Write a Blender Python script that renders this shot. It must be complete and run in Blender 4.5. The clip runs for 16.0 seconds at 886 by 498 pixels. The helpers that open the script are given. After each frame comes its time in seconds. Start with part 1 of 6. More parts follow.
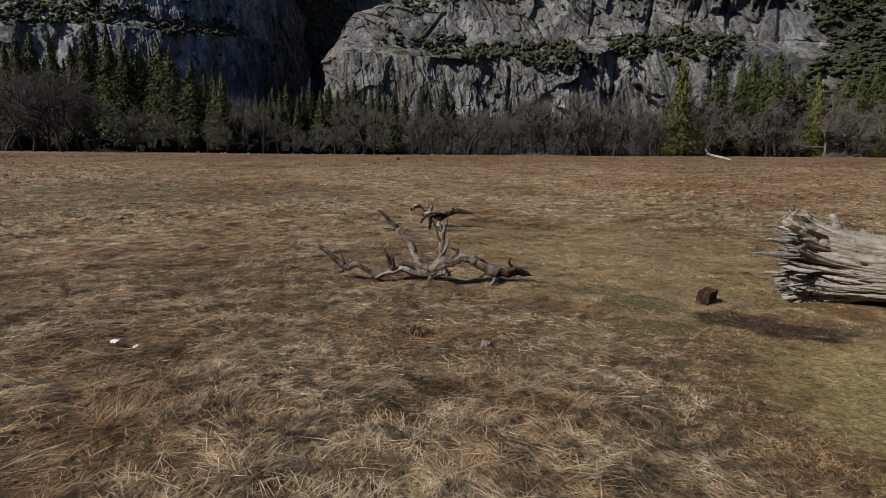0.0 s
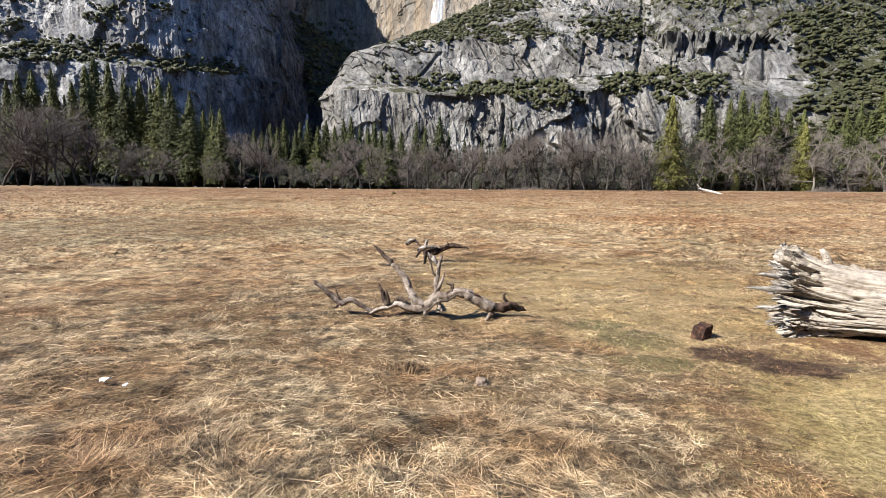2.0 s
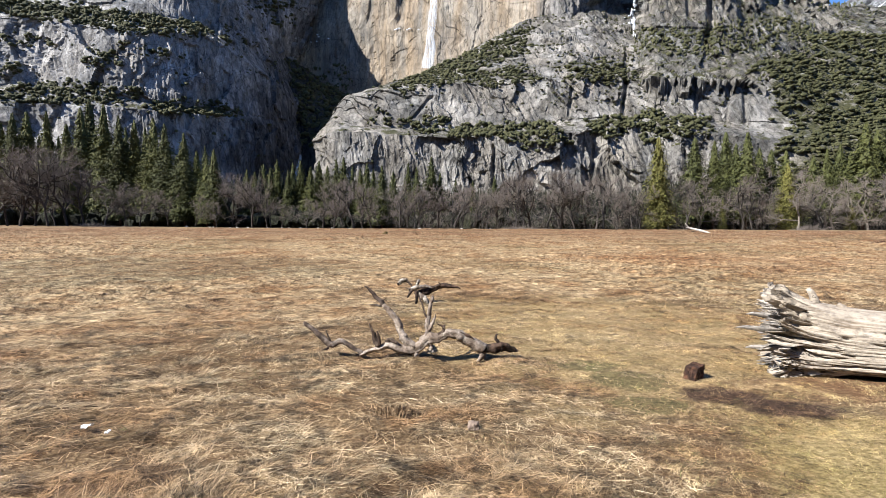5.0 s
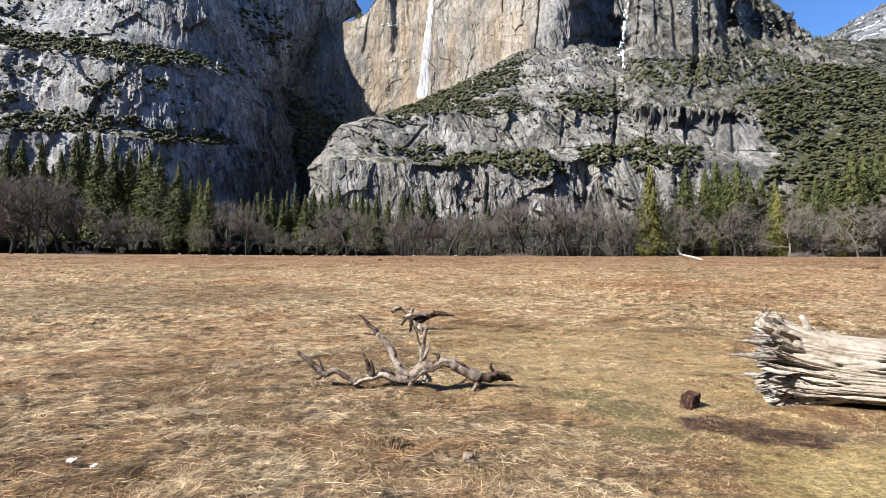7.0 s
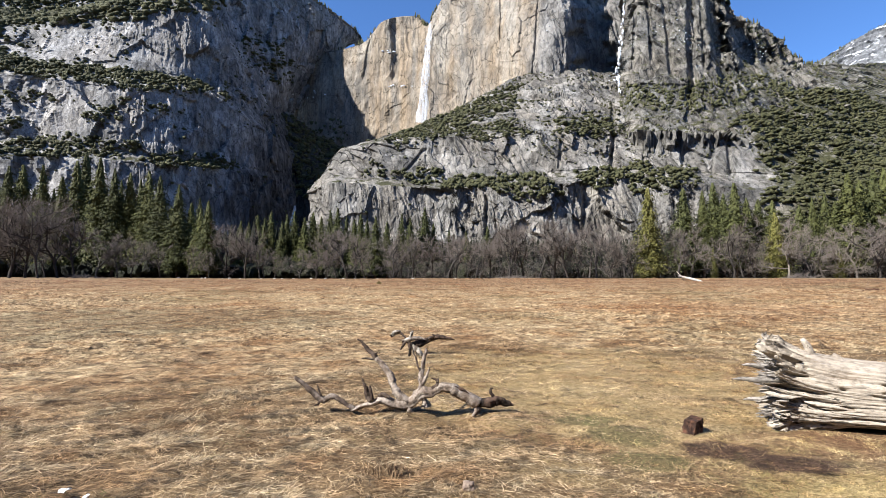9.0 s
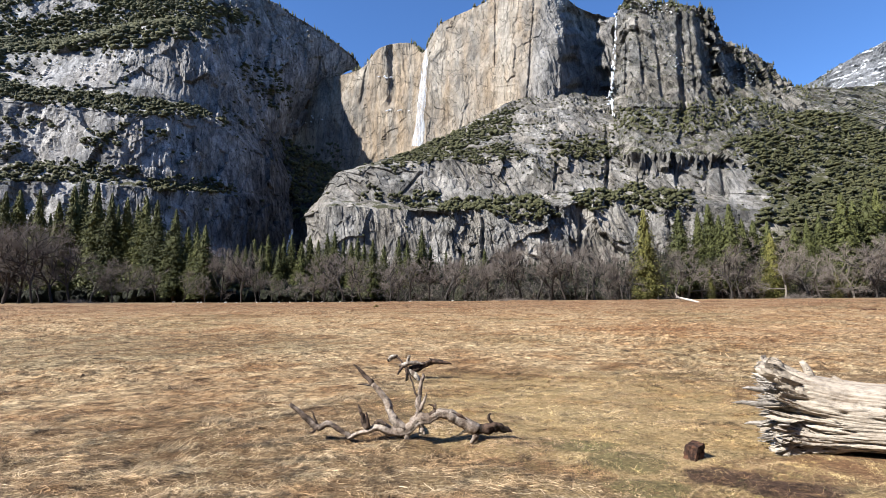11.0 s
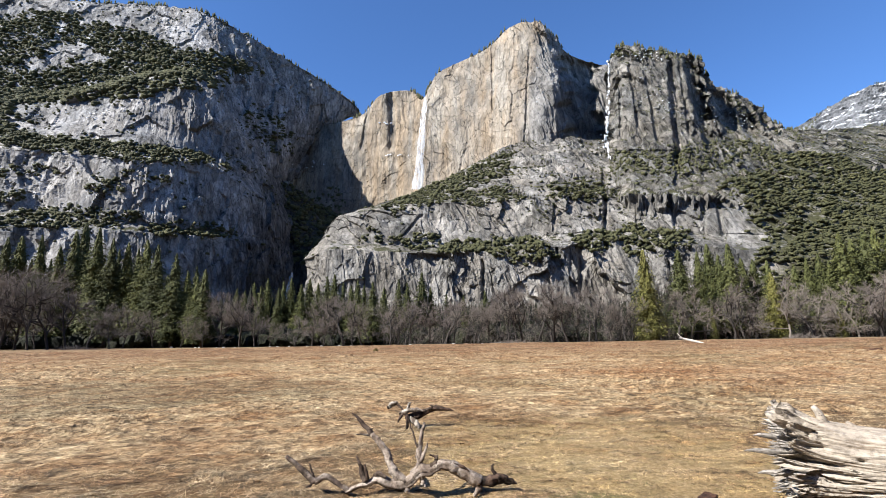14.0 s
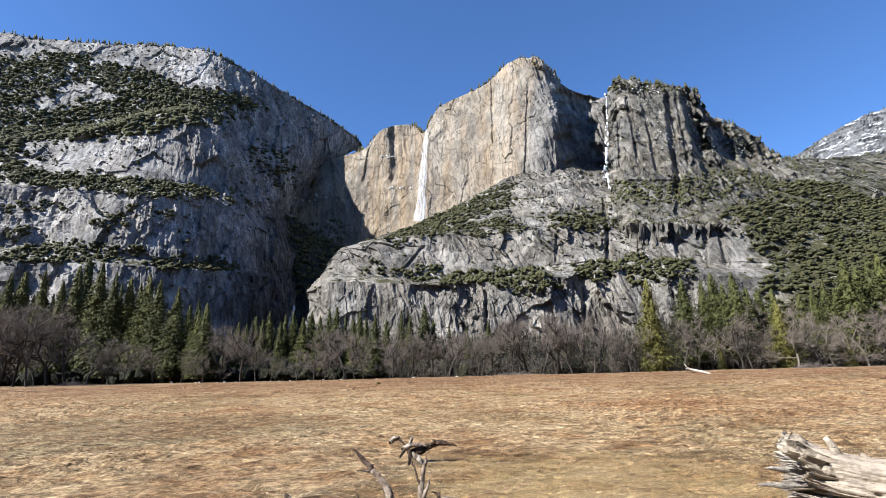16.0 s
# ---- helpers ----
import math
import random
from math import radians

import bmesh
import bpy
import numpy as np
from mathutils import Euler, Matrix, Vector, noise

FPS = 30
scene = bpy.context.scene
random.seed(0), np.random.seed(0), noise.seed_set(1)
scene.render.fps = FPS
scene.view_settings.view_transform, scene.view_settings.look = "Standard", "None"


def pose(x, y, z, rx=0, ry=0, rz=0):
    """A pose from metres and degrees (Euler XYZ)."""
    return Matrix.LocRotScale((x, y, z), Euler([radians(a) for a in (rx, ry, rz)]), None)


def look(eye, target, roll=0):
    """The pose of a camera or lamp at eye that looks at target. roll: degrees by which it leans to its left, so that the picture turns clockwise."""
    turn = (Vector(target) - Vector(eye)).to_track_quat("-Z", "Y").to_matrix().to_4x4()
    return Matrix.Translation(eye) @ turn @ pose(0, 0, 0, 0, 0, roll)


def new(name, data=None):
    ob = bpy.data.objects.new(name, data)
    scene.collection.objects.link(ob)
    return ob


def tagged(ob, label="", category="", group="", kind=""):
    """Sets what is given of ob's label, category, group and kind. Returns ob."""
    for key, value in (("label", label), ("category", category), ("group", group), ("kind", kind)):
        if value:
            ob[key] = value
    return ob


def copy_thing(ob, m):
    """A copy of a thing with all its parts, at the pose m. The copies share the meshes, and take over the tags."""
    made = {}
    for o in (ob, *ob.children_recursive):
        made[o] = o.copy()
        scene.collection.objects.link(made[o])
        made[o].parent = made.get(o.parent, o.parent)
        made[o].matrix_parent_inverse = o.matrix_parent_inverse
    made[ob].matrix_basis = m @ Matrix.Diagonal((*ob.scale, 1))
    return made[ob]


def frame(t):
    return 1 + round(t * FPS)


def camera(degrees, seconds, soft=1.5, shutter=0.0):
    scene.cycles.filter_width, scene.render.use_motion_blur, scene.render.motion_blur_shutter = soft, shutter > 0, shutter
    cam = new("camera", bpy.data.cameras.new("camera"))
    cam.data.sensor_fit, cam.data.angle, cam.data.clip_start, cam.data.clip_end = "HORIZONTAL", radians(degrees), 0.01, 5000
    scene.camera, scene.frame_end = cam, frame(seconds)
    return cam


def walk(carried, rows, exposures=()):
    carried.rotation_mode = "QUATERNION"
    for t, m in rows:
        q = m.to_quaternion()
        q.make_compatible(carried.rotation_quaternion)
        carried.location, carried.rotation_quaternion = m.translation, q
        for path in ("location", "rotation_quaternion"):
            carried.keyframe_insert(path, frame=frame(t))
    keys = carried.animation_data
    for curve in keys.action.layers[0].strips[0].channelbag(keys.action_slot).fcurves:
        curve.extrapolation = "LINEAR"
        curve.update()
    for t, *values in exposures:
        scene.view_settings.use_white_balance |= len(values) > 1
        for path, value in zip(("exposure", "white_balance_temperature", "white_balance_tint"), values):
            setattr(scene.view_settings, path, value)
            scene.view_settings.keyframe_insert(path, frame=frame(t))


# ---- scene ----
cam = camera(81.8, 16.0, soft=0.65)
PATH = [
    (0, (0.051, 0.771, 1.48), (-0.048, 2.736, 1.118), 0.3),
    (0.5, (0.054, 0.774, 1.483), (-0.042, 2.745, 1.158), 0.3),
    (1, (0.058, 0.78, 1.489), (-0.035, 2.756, 1.196), 0.2),
    (1.5, (0.057, 0.767, 1.493), (-0.031, 2.748, 1.232), 0.3),
    (2, (0.059, 0.759, 1.5), (-0.024, 2.744, 1.268), 0.3),
    (2.5, (0.06, 0.752, 1.502), (-0.019, 2.74, 1.299), 0.3),
    (3, (0.057, 0.752, 1.508), (-0.016, 2.743, 1.332), 0.3),
    (3.5, (0.061, 0.747, 1.51), (-0.009, 2.74, 1.361), 0.2),
    (4, (0.066, 0.744, 1.514), (0.001, 2.739, 1.389), 0.1),
    (6.3, (0.067, 0.733, 1.524), (0.032, 2.733, 1.511), 0.2),
    (6.5, (0.067, 0.733, 1.525), (0.033, 2.733, 1.524), 0.1),
    (7, (0.067, 0.725, 1.531), (0.037, 2.725, 1.557), 0.1),
    (7.5, (0.07, 0.724, 1.536), (0.041, 2.723, 1.588), 0.1),
    (8, (0.07, 0.717, 1.539), (0.041, 2.715, 1.614), 0.1),
    (8.5, (0.069, 0.712, 1.543), (0.039, 2.71, 1.639), 0.0),
    (9, (0.07, 0.724, 1.545), (0.043, 2.72, 1.659), -0.1),
    (11.5, (0.077, 0.731, 1.567), (0.064, 2.718, 1.795), -0.6),
    (12, (0.077, 0.734, 1.571), (0.066, 2.718, 1.827), -0.7),
    (12.5, (0.074, 0.733, 1.58), (0.066, 2.713, 1.865), -0.7),
    (13, (0.076, 0.731, 1.586), (0.067, 2.707, 1.899), -0.8),
    (13.5, (0.075, 0.733, 1.589), (0.065, 2.704, 1.928), -0.8),
    (14, (0.077, 0.76, 1.592), (0.064, 2.726, 1.956), -1.0),
    (14.5, (0.08, 0.763, 1.591), (0.064, 2.724, 1.984), -1.1),
    (15, (0.084, 0.778, 1.591), (0.066, 2.732, 2.014), -1.2),
    (15.5, (0.087, 0.77, 1.586), (0.067, 2.718, 2.042), -1.3),
    (16, (0.095, 0.779, 1.584), (0.076, 2.72, 2.068), -1.5),
]
EXPOSURES = [(0, -0.22, 6350, 10), (0.5, 0.5, 6350, 10), (1.0, 1.15, 6350, 10), (1.5, 1.27, 6350, 10), (2.5, 1.27, 6350, 10), (16, 1.25, 6350, 10)]
walk(cam, [(t, look(eye, target, roll)) for t, eye, target, roll in PATH], EXPOSURES)

# ---------------------------------------------------------------- world, sun
SUN_ELEVATION, SUN_AZIMUTH = 42.0, 118.0   # degrees; azimuth turned left from the view along +y
sun_dir = Vector((-math.sin(radians(SUN_AZIMUTH)) * math.cos(radians(SUN_ELEVATION)),
                  math.cos(radians(SUN_AZIMUTH)) * math.cos(radians(SUN_ELEVATION)),
                  math.sin(radians(SUN_ELEVATION))))
world = bpy.data.worlds.new("world")
scene.world = world
world.use_nodes = True
sky = world.node_tree.nodes.new("ShaderNodeTexSky")
sky.sky_type, sky.sun_disc = "NISHITA", False
sky.sun_elevation, sky.sun_rotation = radians(SUN_ELEVATION), radians(-SUN_AZIMUTH)
sky.altitude, sky.air_density, sky.dust_density, sky.ozone_density = 1200, 1.0, 0.0, 4.0
back = world.node_tree.nodes["Background"]
back.inputs["Strength"].default_value = 0.071
tint = world.node_tree.nodes.new("ShaderNodeMix")
tint.data_type, tint.blend_type = "RGBA", "MULTIPLY"
tint.inputs[0].default_value, tint.inputs[7].default_value = 1.0, (0.76, 1.0, 1.28, 1)
world.node_tree.links.new(sky.outputs[0], tint.inputs[6])
world.node_tree.links.new(tint.outputs[2], back.inputs["Color"])
sun = new("sun", bpy.data.lights.new("sun", "SUN"))
sun.data.energy, sun.data.angle, sun.data.color = 5.6, radians(0.55), (1.0, 0.955, 0.88)
sun.matrix_world = look(sun_dir * 300, (0, 0, 0))


# ---------------------------------------------------------------- noise
def hashed(ix, iy, iz, seed):
    n = (ix * 374761393 + iy * 668265263 + iz * 2147483647 + seed * 1274126177) & 0x7FFFFFFF
    n = ((n ^ (n >> 13)) * 1103515245) & 0x7FFFFFFF
    n = ((n ^ (n >> 16)) * 668265263) & 0x7FFFFFFF
    return (n & 0xFFFFFF) / float(0xFFFFFF)


def value_noise(x, y, z=0.0, seed=0):
    """Smooth noise from 0 to 1, for arrays."""
    x, y, z = np.broadcast_arrays(np.asarray(x, float), np.asarray(y, float), np.asarray(z, float))
    fx, fy, fz = np.floor(x), np.floor(y), np.floor(z)
    ix, iy, iz = fx.astype(np.int64), fy.astype(np.int64), fz.astype(np.int64)
    u, v, w = x - fx, y - fy, z - fz
    u, v, w = u * u * (3 - 2 * u), v * v * (3 - 2 * v), w * w * (3 - 2 * w)
    total = 0.0
    for a in (0, 1):
        for b in (0, 1):
            for c in (0, 1):
                total = total + hashed(ix + a, iy + b, iz + c, seed) * (u if a else 1 - u) * (v if b else 1 - v) * (w if c else 1 - w)
    return total


def fbm(x, y, z=0.0, octaves=4, seed=0, ridged=False):
    """Layered noise, about -1 to 1."""
    total, size, amount = 0.0, 0.0, 1.0
    for k in range(octaves):
        n = value_noise(x, y, z, seed + 17 * k) * 2 - 1
        total = total + amount * ((1 - 2 * np.abs(n)) if ridged else n)
        size += amount
        x, y, z, amount = np.asarray(x) * 2.03, np.asarray(y) * 2.03, np.asarray(z) * 2.03, amount * 0.5
    return total / size


def facets(x, y, z, seed=0, tilt=1.2):
    """Blocks with randomly tilted faces: each cell has its own height and slope."""
    x, y, z = np.broadcast_arrays(np.asarray(x, float), np.asarray(y, float), np.asarray(z, float))
    ix, iy, iz = np.floor(x).astype(np.int64), np.floor(y).astype(np.int64), np.floor(z).astype(np.int64)
    best, out = np.full(x.shape, 1e9), np.zeros(x.shape)
    for a in (-1, 0, 1):
        for b in (-1, 0, 1):
            for c in (-1, 0, 1):
                jx, jy, jz = ix + a, iy + b, iz + c
                dx, dy, dz = (x - jx - hashed(jx, jy, jz, seed), y - jy - hashed(jx, jy, jz, seed + 1), z - jz - hashed(jx, jy, jz, seed + 2))
                d = dx * dx + dy * dy + dz * dz
                height = hashed(jx, jy, jz, seed + 3) * 2 - 1 + tilt * (dx * (hashed(jx, jy, jz, seed + 4) * 2 - 1) + dz * (hashed(jx, jy, jz, seed + 5) * 2 - 1))
                near = d < best
                out, best = np.where(near, height, out), np.where(near, d, best)
    return out


def smooth(a, b, x):
    t = np.clip((np.asarray(x, float) - a) / (b - a), 0, 1)
    return t * t * (3 - 2 * t)


# ---------------------------------------------------------------- mesh helpers
def array_mesh(name, verts, faces, material=None, soft=True):
    """A mesh from arrays: faces is a list of index arrays, each (n, 3) or (n, 4)."""
    verts = np.asarray(verts, np.float32).reshape(-1, 3)
    faces = [np.asarray(f, np.int32) for f in faces if len(f)]
    me = bpy.data.meshes.new(name)
    counts = np.concatenate([np.full(len(f), f.shape[1], np.int32) for f in faces])
    loops = np.concatenate([f.ravel() for f in faces])
    me.vertices.add(len(verts)), me.loops.add(len(loops)), me.polygons.add(len(counts))
    me.vertices.foreach_set("co", verts.ravel())
    me.loops.foreach_set("vertex_index", loops)
    me.polygons.foreach_set("loop_start", np.concatenate([[0], np.cumsum(counts)[:-1]]).astype(np.int32))
    me.polygons.foreach_set("use_smooth", np.full(len(counts), soft))
    me.update(calc_edges=True)
    me.validate()
    if material:
        me.materials.append(material)
    return me


def grid_faces(rows, cols, wrap=False):
    r, c = np.meshgrid(np.arange(rows - 1), np.arange(cols if wrap else cols - 1), indexing="ij")
    c2 = (c + 1) % cols
    return np.stack([r * cols + c, r * cols + c2, (r + 1) * cols + c2, (r + 1) * cols + c], -1).reshape(-1, 4)


def part(name, me, parent, label=""):
    ob = new(name, me)
    ob.parent = parent
    return tagged(ob, label) if label else ob


class Pile:
    """Gathers vertices and faces of many pieces for one mesh."""

    def __init__(self):
        self.v, self.f3, self.f4, self.n = [], [], [], 0

    def add(self, verts, tris=None, quads=None):
        verts = np.asarray(verts, float).reshape(-1, 3)
        self.v.append(verts)
        if tris is not None and len(tris):
            self.f3.append(np.asarray(tris, np.int64).reshape(-1, 3) + self.n)
        if quads is not None and len(quads):
            self.f4.append(np.asarray(quads, np.int64).reshape(-1, 4) + self.n)
        self.n += len(verts)

    def mesh(self, name, material, soft=True):
        faces = ([np.concatenate(self.f3)] if self.f3 else []) + ([np.concatenate(self.f4)] if self.f4 else [])
        return array_mesh(name, np.concatenate(self.v), faces, material, soft)


def tube(pile, points, radii, sides=6, rough=0.0, seed=0, tip=True):
    """A gnarled tube along points."""
    pts, radii = np.asarray(points, float), np.asarray(radii, float)
    tang = np.gradient(pts, axis=0)
    tang /= np.linalg.norm(tang, axis=1)[:, None] + 1e-9
    ref = np.array((0.0, 0.0, 1.0)) if abs(tang[0][2]) < 0.8 else np.array((1.0, 0.0, 0.0))
    a = np.cross(tang, ref)
    a /= np.linalg.norm(a, axis=1)[:, None] + 1e-9
    b = np.cross(tang, a)
    ang = np.linspace(0, 2 * math.pi, sides, endpoint=False)
    ring = a[:, None, :] * np.cos(ang)[None, :, None] + b[:, None, :] * np.sin(ang)[None, :, None]
    rad = np.repeat(radii[:, None], sides, 1)
    if rough:
        s = np.arange(len(pts))[:, None] * 0.35
        rad = rad * (1 + rough * fbm(np.cos(ang)[None, :] * 2.2 + seed, np.sin(ang)[None, :] * 2.2, s * 0.10, 3, seed))
    v = (pts[:, None, :] + ring * rad[:, :, None]).reshape(-1, 3)
    quads = grid_faces(len(pts), sides, True)
    n = len(v)
    if tip:
        v = np.concatenate([v, pts[:1], pts[-1:]])
        k = np.arange(sides)
        tris = np.concatenate([np.stack([np.full(sides, n), (k + 1) % sides, k], 1),
                               np.stack([np.full(sides, n + 1), n - sides + k, n - sides + (k + 1) % sides], 1)])
        pile.add(v, tris, quads)
    else:
        pile.add(v, None, quads)


def spline(points, n):
    """Catmull-Rom through points, n samples."""
    p = np.asarray(points, float)
    p = np.concatenate([2 * p[:1] - p[1:2], p, 2 * p[-1:] - p[-2:-1]])
    u = np.linspace(0, len(p) - 3 - 1e-6, n)
    i = u.astype(int)
    t = (u - i)[:, None]
    a, b, c, d = p[i], p[i + 1], p[i + 2], p[i + 3]
    return 0.5 * (2 * b + (c - a) * t + (2 * a - 5 * b + 4 * c - d) * t * t + (3 * b - a - 3 * c + d) * t ** 3)


# ---------------------------------------------------------------- materials
class Nodes:
    """Short calls for a node material."""

    def __init__(self, name, rough=0.9, gloss=0.2):
        self.mat = bpy.data.materials.new(name)
        self.mat.use_nodes = True
        self.tree = self.mat.node_tree
        self.shader = self.tree.nodes["Principled BSDF"]
        self.shader.inputs["Roughness"].default_value = rough
        self.shader.inputs["Specular IOR Level"].default_value = gloss
        self.place = self.tree.nodes.new("ShaderNodeNewGeometry")

    def link(self, a, b):
        self.tree.links.new(a, b)

    def coords(self, scale, local=False):
        m = self.tree.nodes.new("ShaderNodeMapping")
        m.inputs["Scale"].default_value = scale
        if local:
            src = self.tree.nodes.new("ShaderNodeTexCoord").outputs["Object"]
        else:
            src = self.place.outputs["Position"]
        self.link(src, m.inputs["Vector"])
        return m.outputs["Vector"]

    def noise(self, scale, detail=5, rough=0.6, local=False, twist=0.0):
        n = self.tree.nodes.new("ShaderNodeTexNoise")
        n.inputs["Scale"].default_value, n.inputs["Detail"].default_value = 1.0, detail
        n.inputs["Roughness"].default_value, n.inputs["Distortion"].default_value = rough, twist
        self.link(self.coords(scale if isinstance(scale, tuple) else (scale,) * 3, local), n.inputs["Vector"])
        return n.outputs["Fac"]

    def cracks(self, scale, local=False, twist=0.0):
        n = self.tree.nodes.new("ShaderNodeTexVoronoi")
        n.feature = "DISTANCE_TO_EDGE"
        n.inputs["Scale"].default_value = 1.0
        self.link(self.warped(scale, twist) if twist else self.coords(scale, local), n.inputs["Vector"])
        return n.outputs["Distance"]

    def warped(self, scale, amount):
        """Coordinates pushed about by noise, in metres, before they are scaled."""
        src = self.tree.nodes.new("ShaderNodeTexNoise")
        src.inputs["Scale"].default_value, src.inputs["Detail"].default_value = 0.03, 4
        self.link(self.place.outputs["Position"], src.inputs["Vector"])
        push = self.tree.nodes.new("ShaderNodeVectorMath")
        push.operation = "MULTIPLY_ADD"
        push.inputs[1].default_value = (amount * 2,) * 3
        self.link(src.outputs["Color"], push.inputs[0])
        self.link(self.place.outputs["Position"], push.inputs[2])
        m = self.tree.nodes.new("ShaderNodeMapping")
        m.inputs["Scale"].default_value = scale
        self.link(push.outputs[0], m.inputs["Vector"])
        return m.outputs["Vector"]

    def cells(self, scale, jumble=1.0):
        """One random value for each block."""
        n = self.tree.nodes.new("ShaderNodeTexVoronoi")
        n.inputs["Scale"].default_value, n.inputs["Randomness"].default_value = 1.0, jumble
        self.link(self.warped(scale, 6.0), n.inputs["Vector"])
        s = self.tree.nodes.new("ShaderNodeSeparateColor")
        self.link(n.outputs["Color"], s.inputs[0])
        return s.outputs[0]

    def ramp(self, fac, *stops):
        r = self.tree.nodes.new("ShaderNodeValToRGB")
        while len(r.color_ramp.elements) < len(stops):
            r.color_ramp.elements.new(0.5)
        for e, (at, col) in zip(r.color_ramp.elements, stops):
            e.position = at
            e.color = (*col, 1) if isinstance(col, tuple) else (col, col, col, 1)
        self.link(fac, r.inputs["Fac"])
        return r.outputs["Color"]

    def mix(self, fac, a, b, kind="MIX"):
        m = self.tree.nodes.new("ShaderNodeMix")
        m.data_type, m.blend_type = "RGBA", kind
        for value, key in ((fac, 0), (a, 6), (b, 7)):
            if isinstance(value, (int, float)) and key == 0:
                m.inputs[0].default_value = value
            elif isinstance(value, tuple):
                m.inputs[key].default_value = (*value, 1)
            else:
                self.link(value, m.inputs[key])
        return m.outputs[2]

    def math(self, kind, a, b=0.0):
        m = self.tree.nodes.new("ShaderNodeMath")
        m.operation = kind
        for k, value in enumerate((a, b)):
            if isinstance(value, (int, float)):
                m.inputs[k].default_value = value
            else:
                self.link(value, m.inputs[k])
        return m.outputs[0]

    def axis(self, which, normal=False):
        s = self.tree.nodes.new("ShaderNodeSeparateXYZ")
        self.link(self.place.outputs["Normal" if normal else "Position"], s.inputs[0])
        return s.outputs[which]

    def spot(self, cx, cy, rx, ry, wobble, grain):
        """1 inside an uneven oval of the field."""
        dx = self.math("DIVIDE", self.math("SUBTRACT", self.axis(0), cx), rx)
        dy = self.math("DIVIDE", self.math("SUBTRACT", self.axis(1), cy), ry)
        d = self.math("SQRT", self.math("ADD", self.math("MULTIPLY", dx, dx), self.math("MULTIPLY", dy, dy)))
        d = self.math("ADD", d, self.math("MULTIPLY", self.math("SUBTRACT", self.noise(grain, 5, 0.7), 0.5), wobble))
        return self.ramp(d, (0.75, 1.0), (1.0, 0.0))

    def island(self):
        return self.place.outputs["Random Per Island"]

    def each(self):
        return self.tree.nodes.new("ShaderNodeObjectInfo").outputs["Random"]

    def bump(self, height, strength, distance):
        b = self.tree.nodes.new("ShaderNodeBump")
        b.inputs["Strength"].default_value, b.inputs["Distance"].default_value = strength, distance
        self.link(height, b.inputs["Height"])
        self.link(b.outputs[0], self.shader.inputs["Normal"])

    def done(self, colour):
        if isinstance(colour, tuple):
            self.shader.inputs["Base Color"].default_value = (*colour, 1)
        else:
            self.link(colour, self.shader.inputs["Base Color"])
        return self.mat


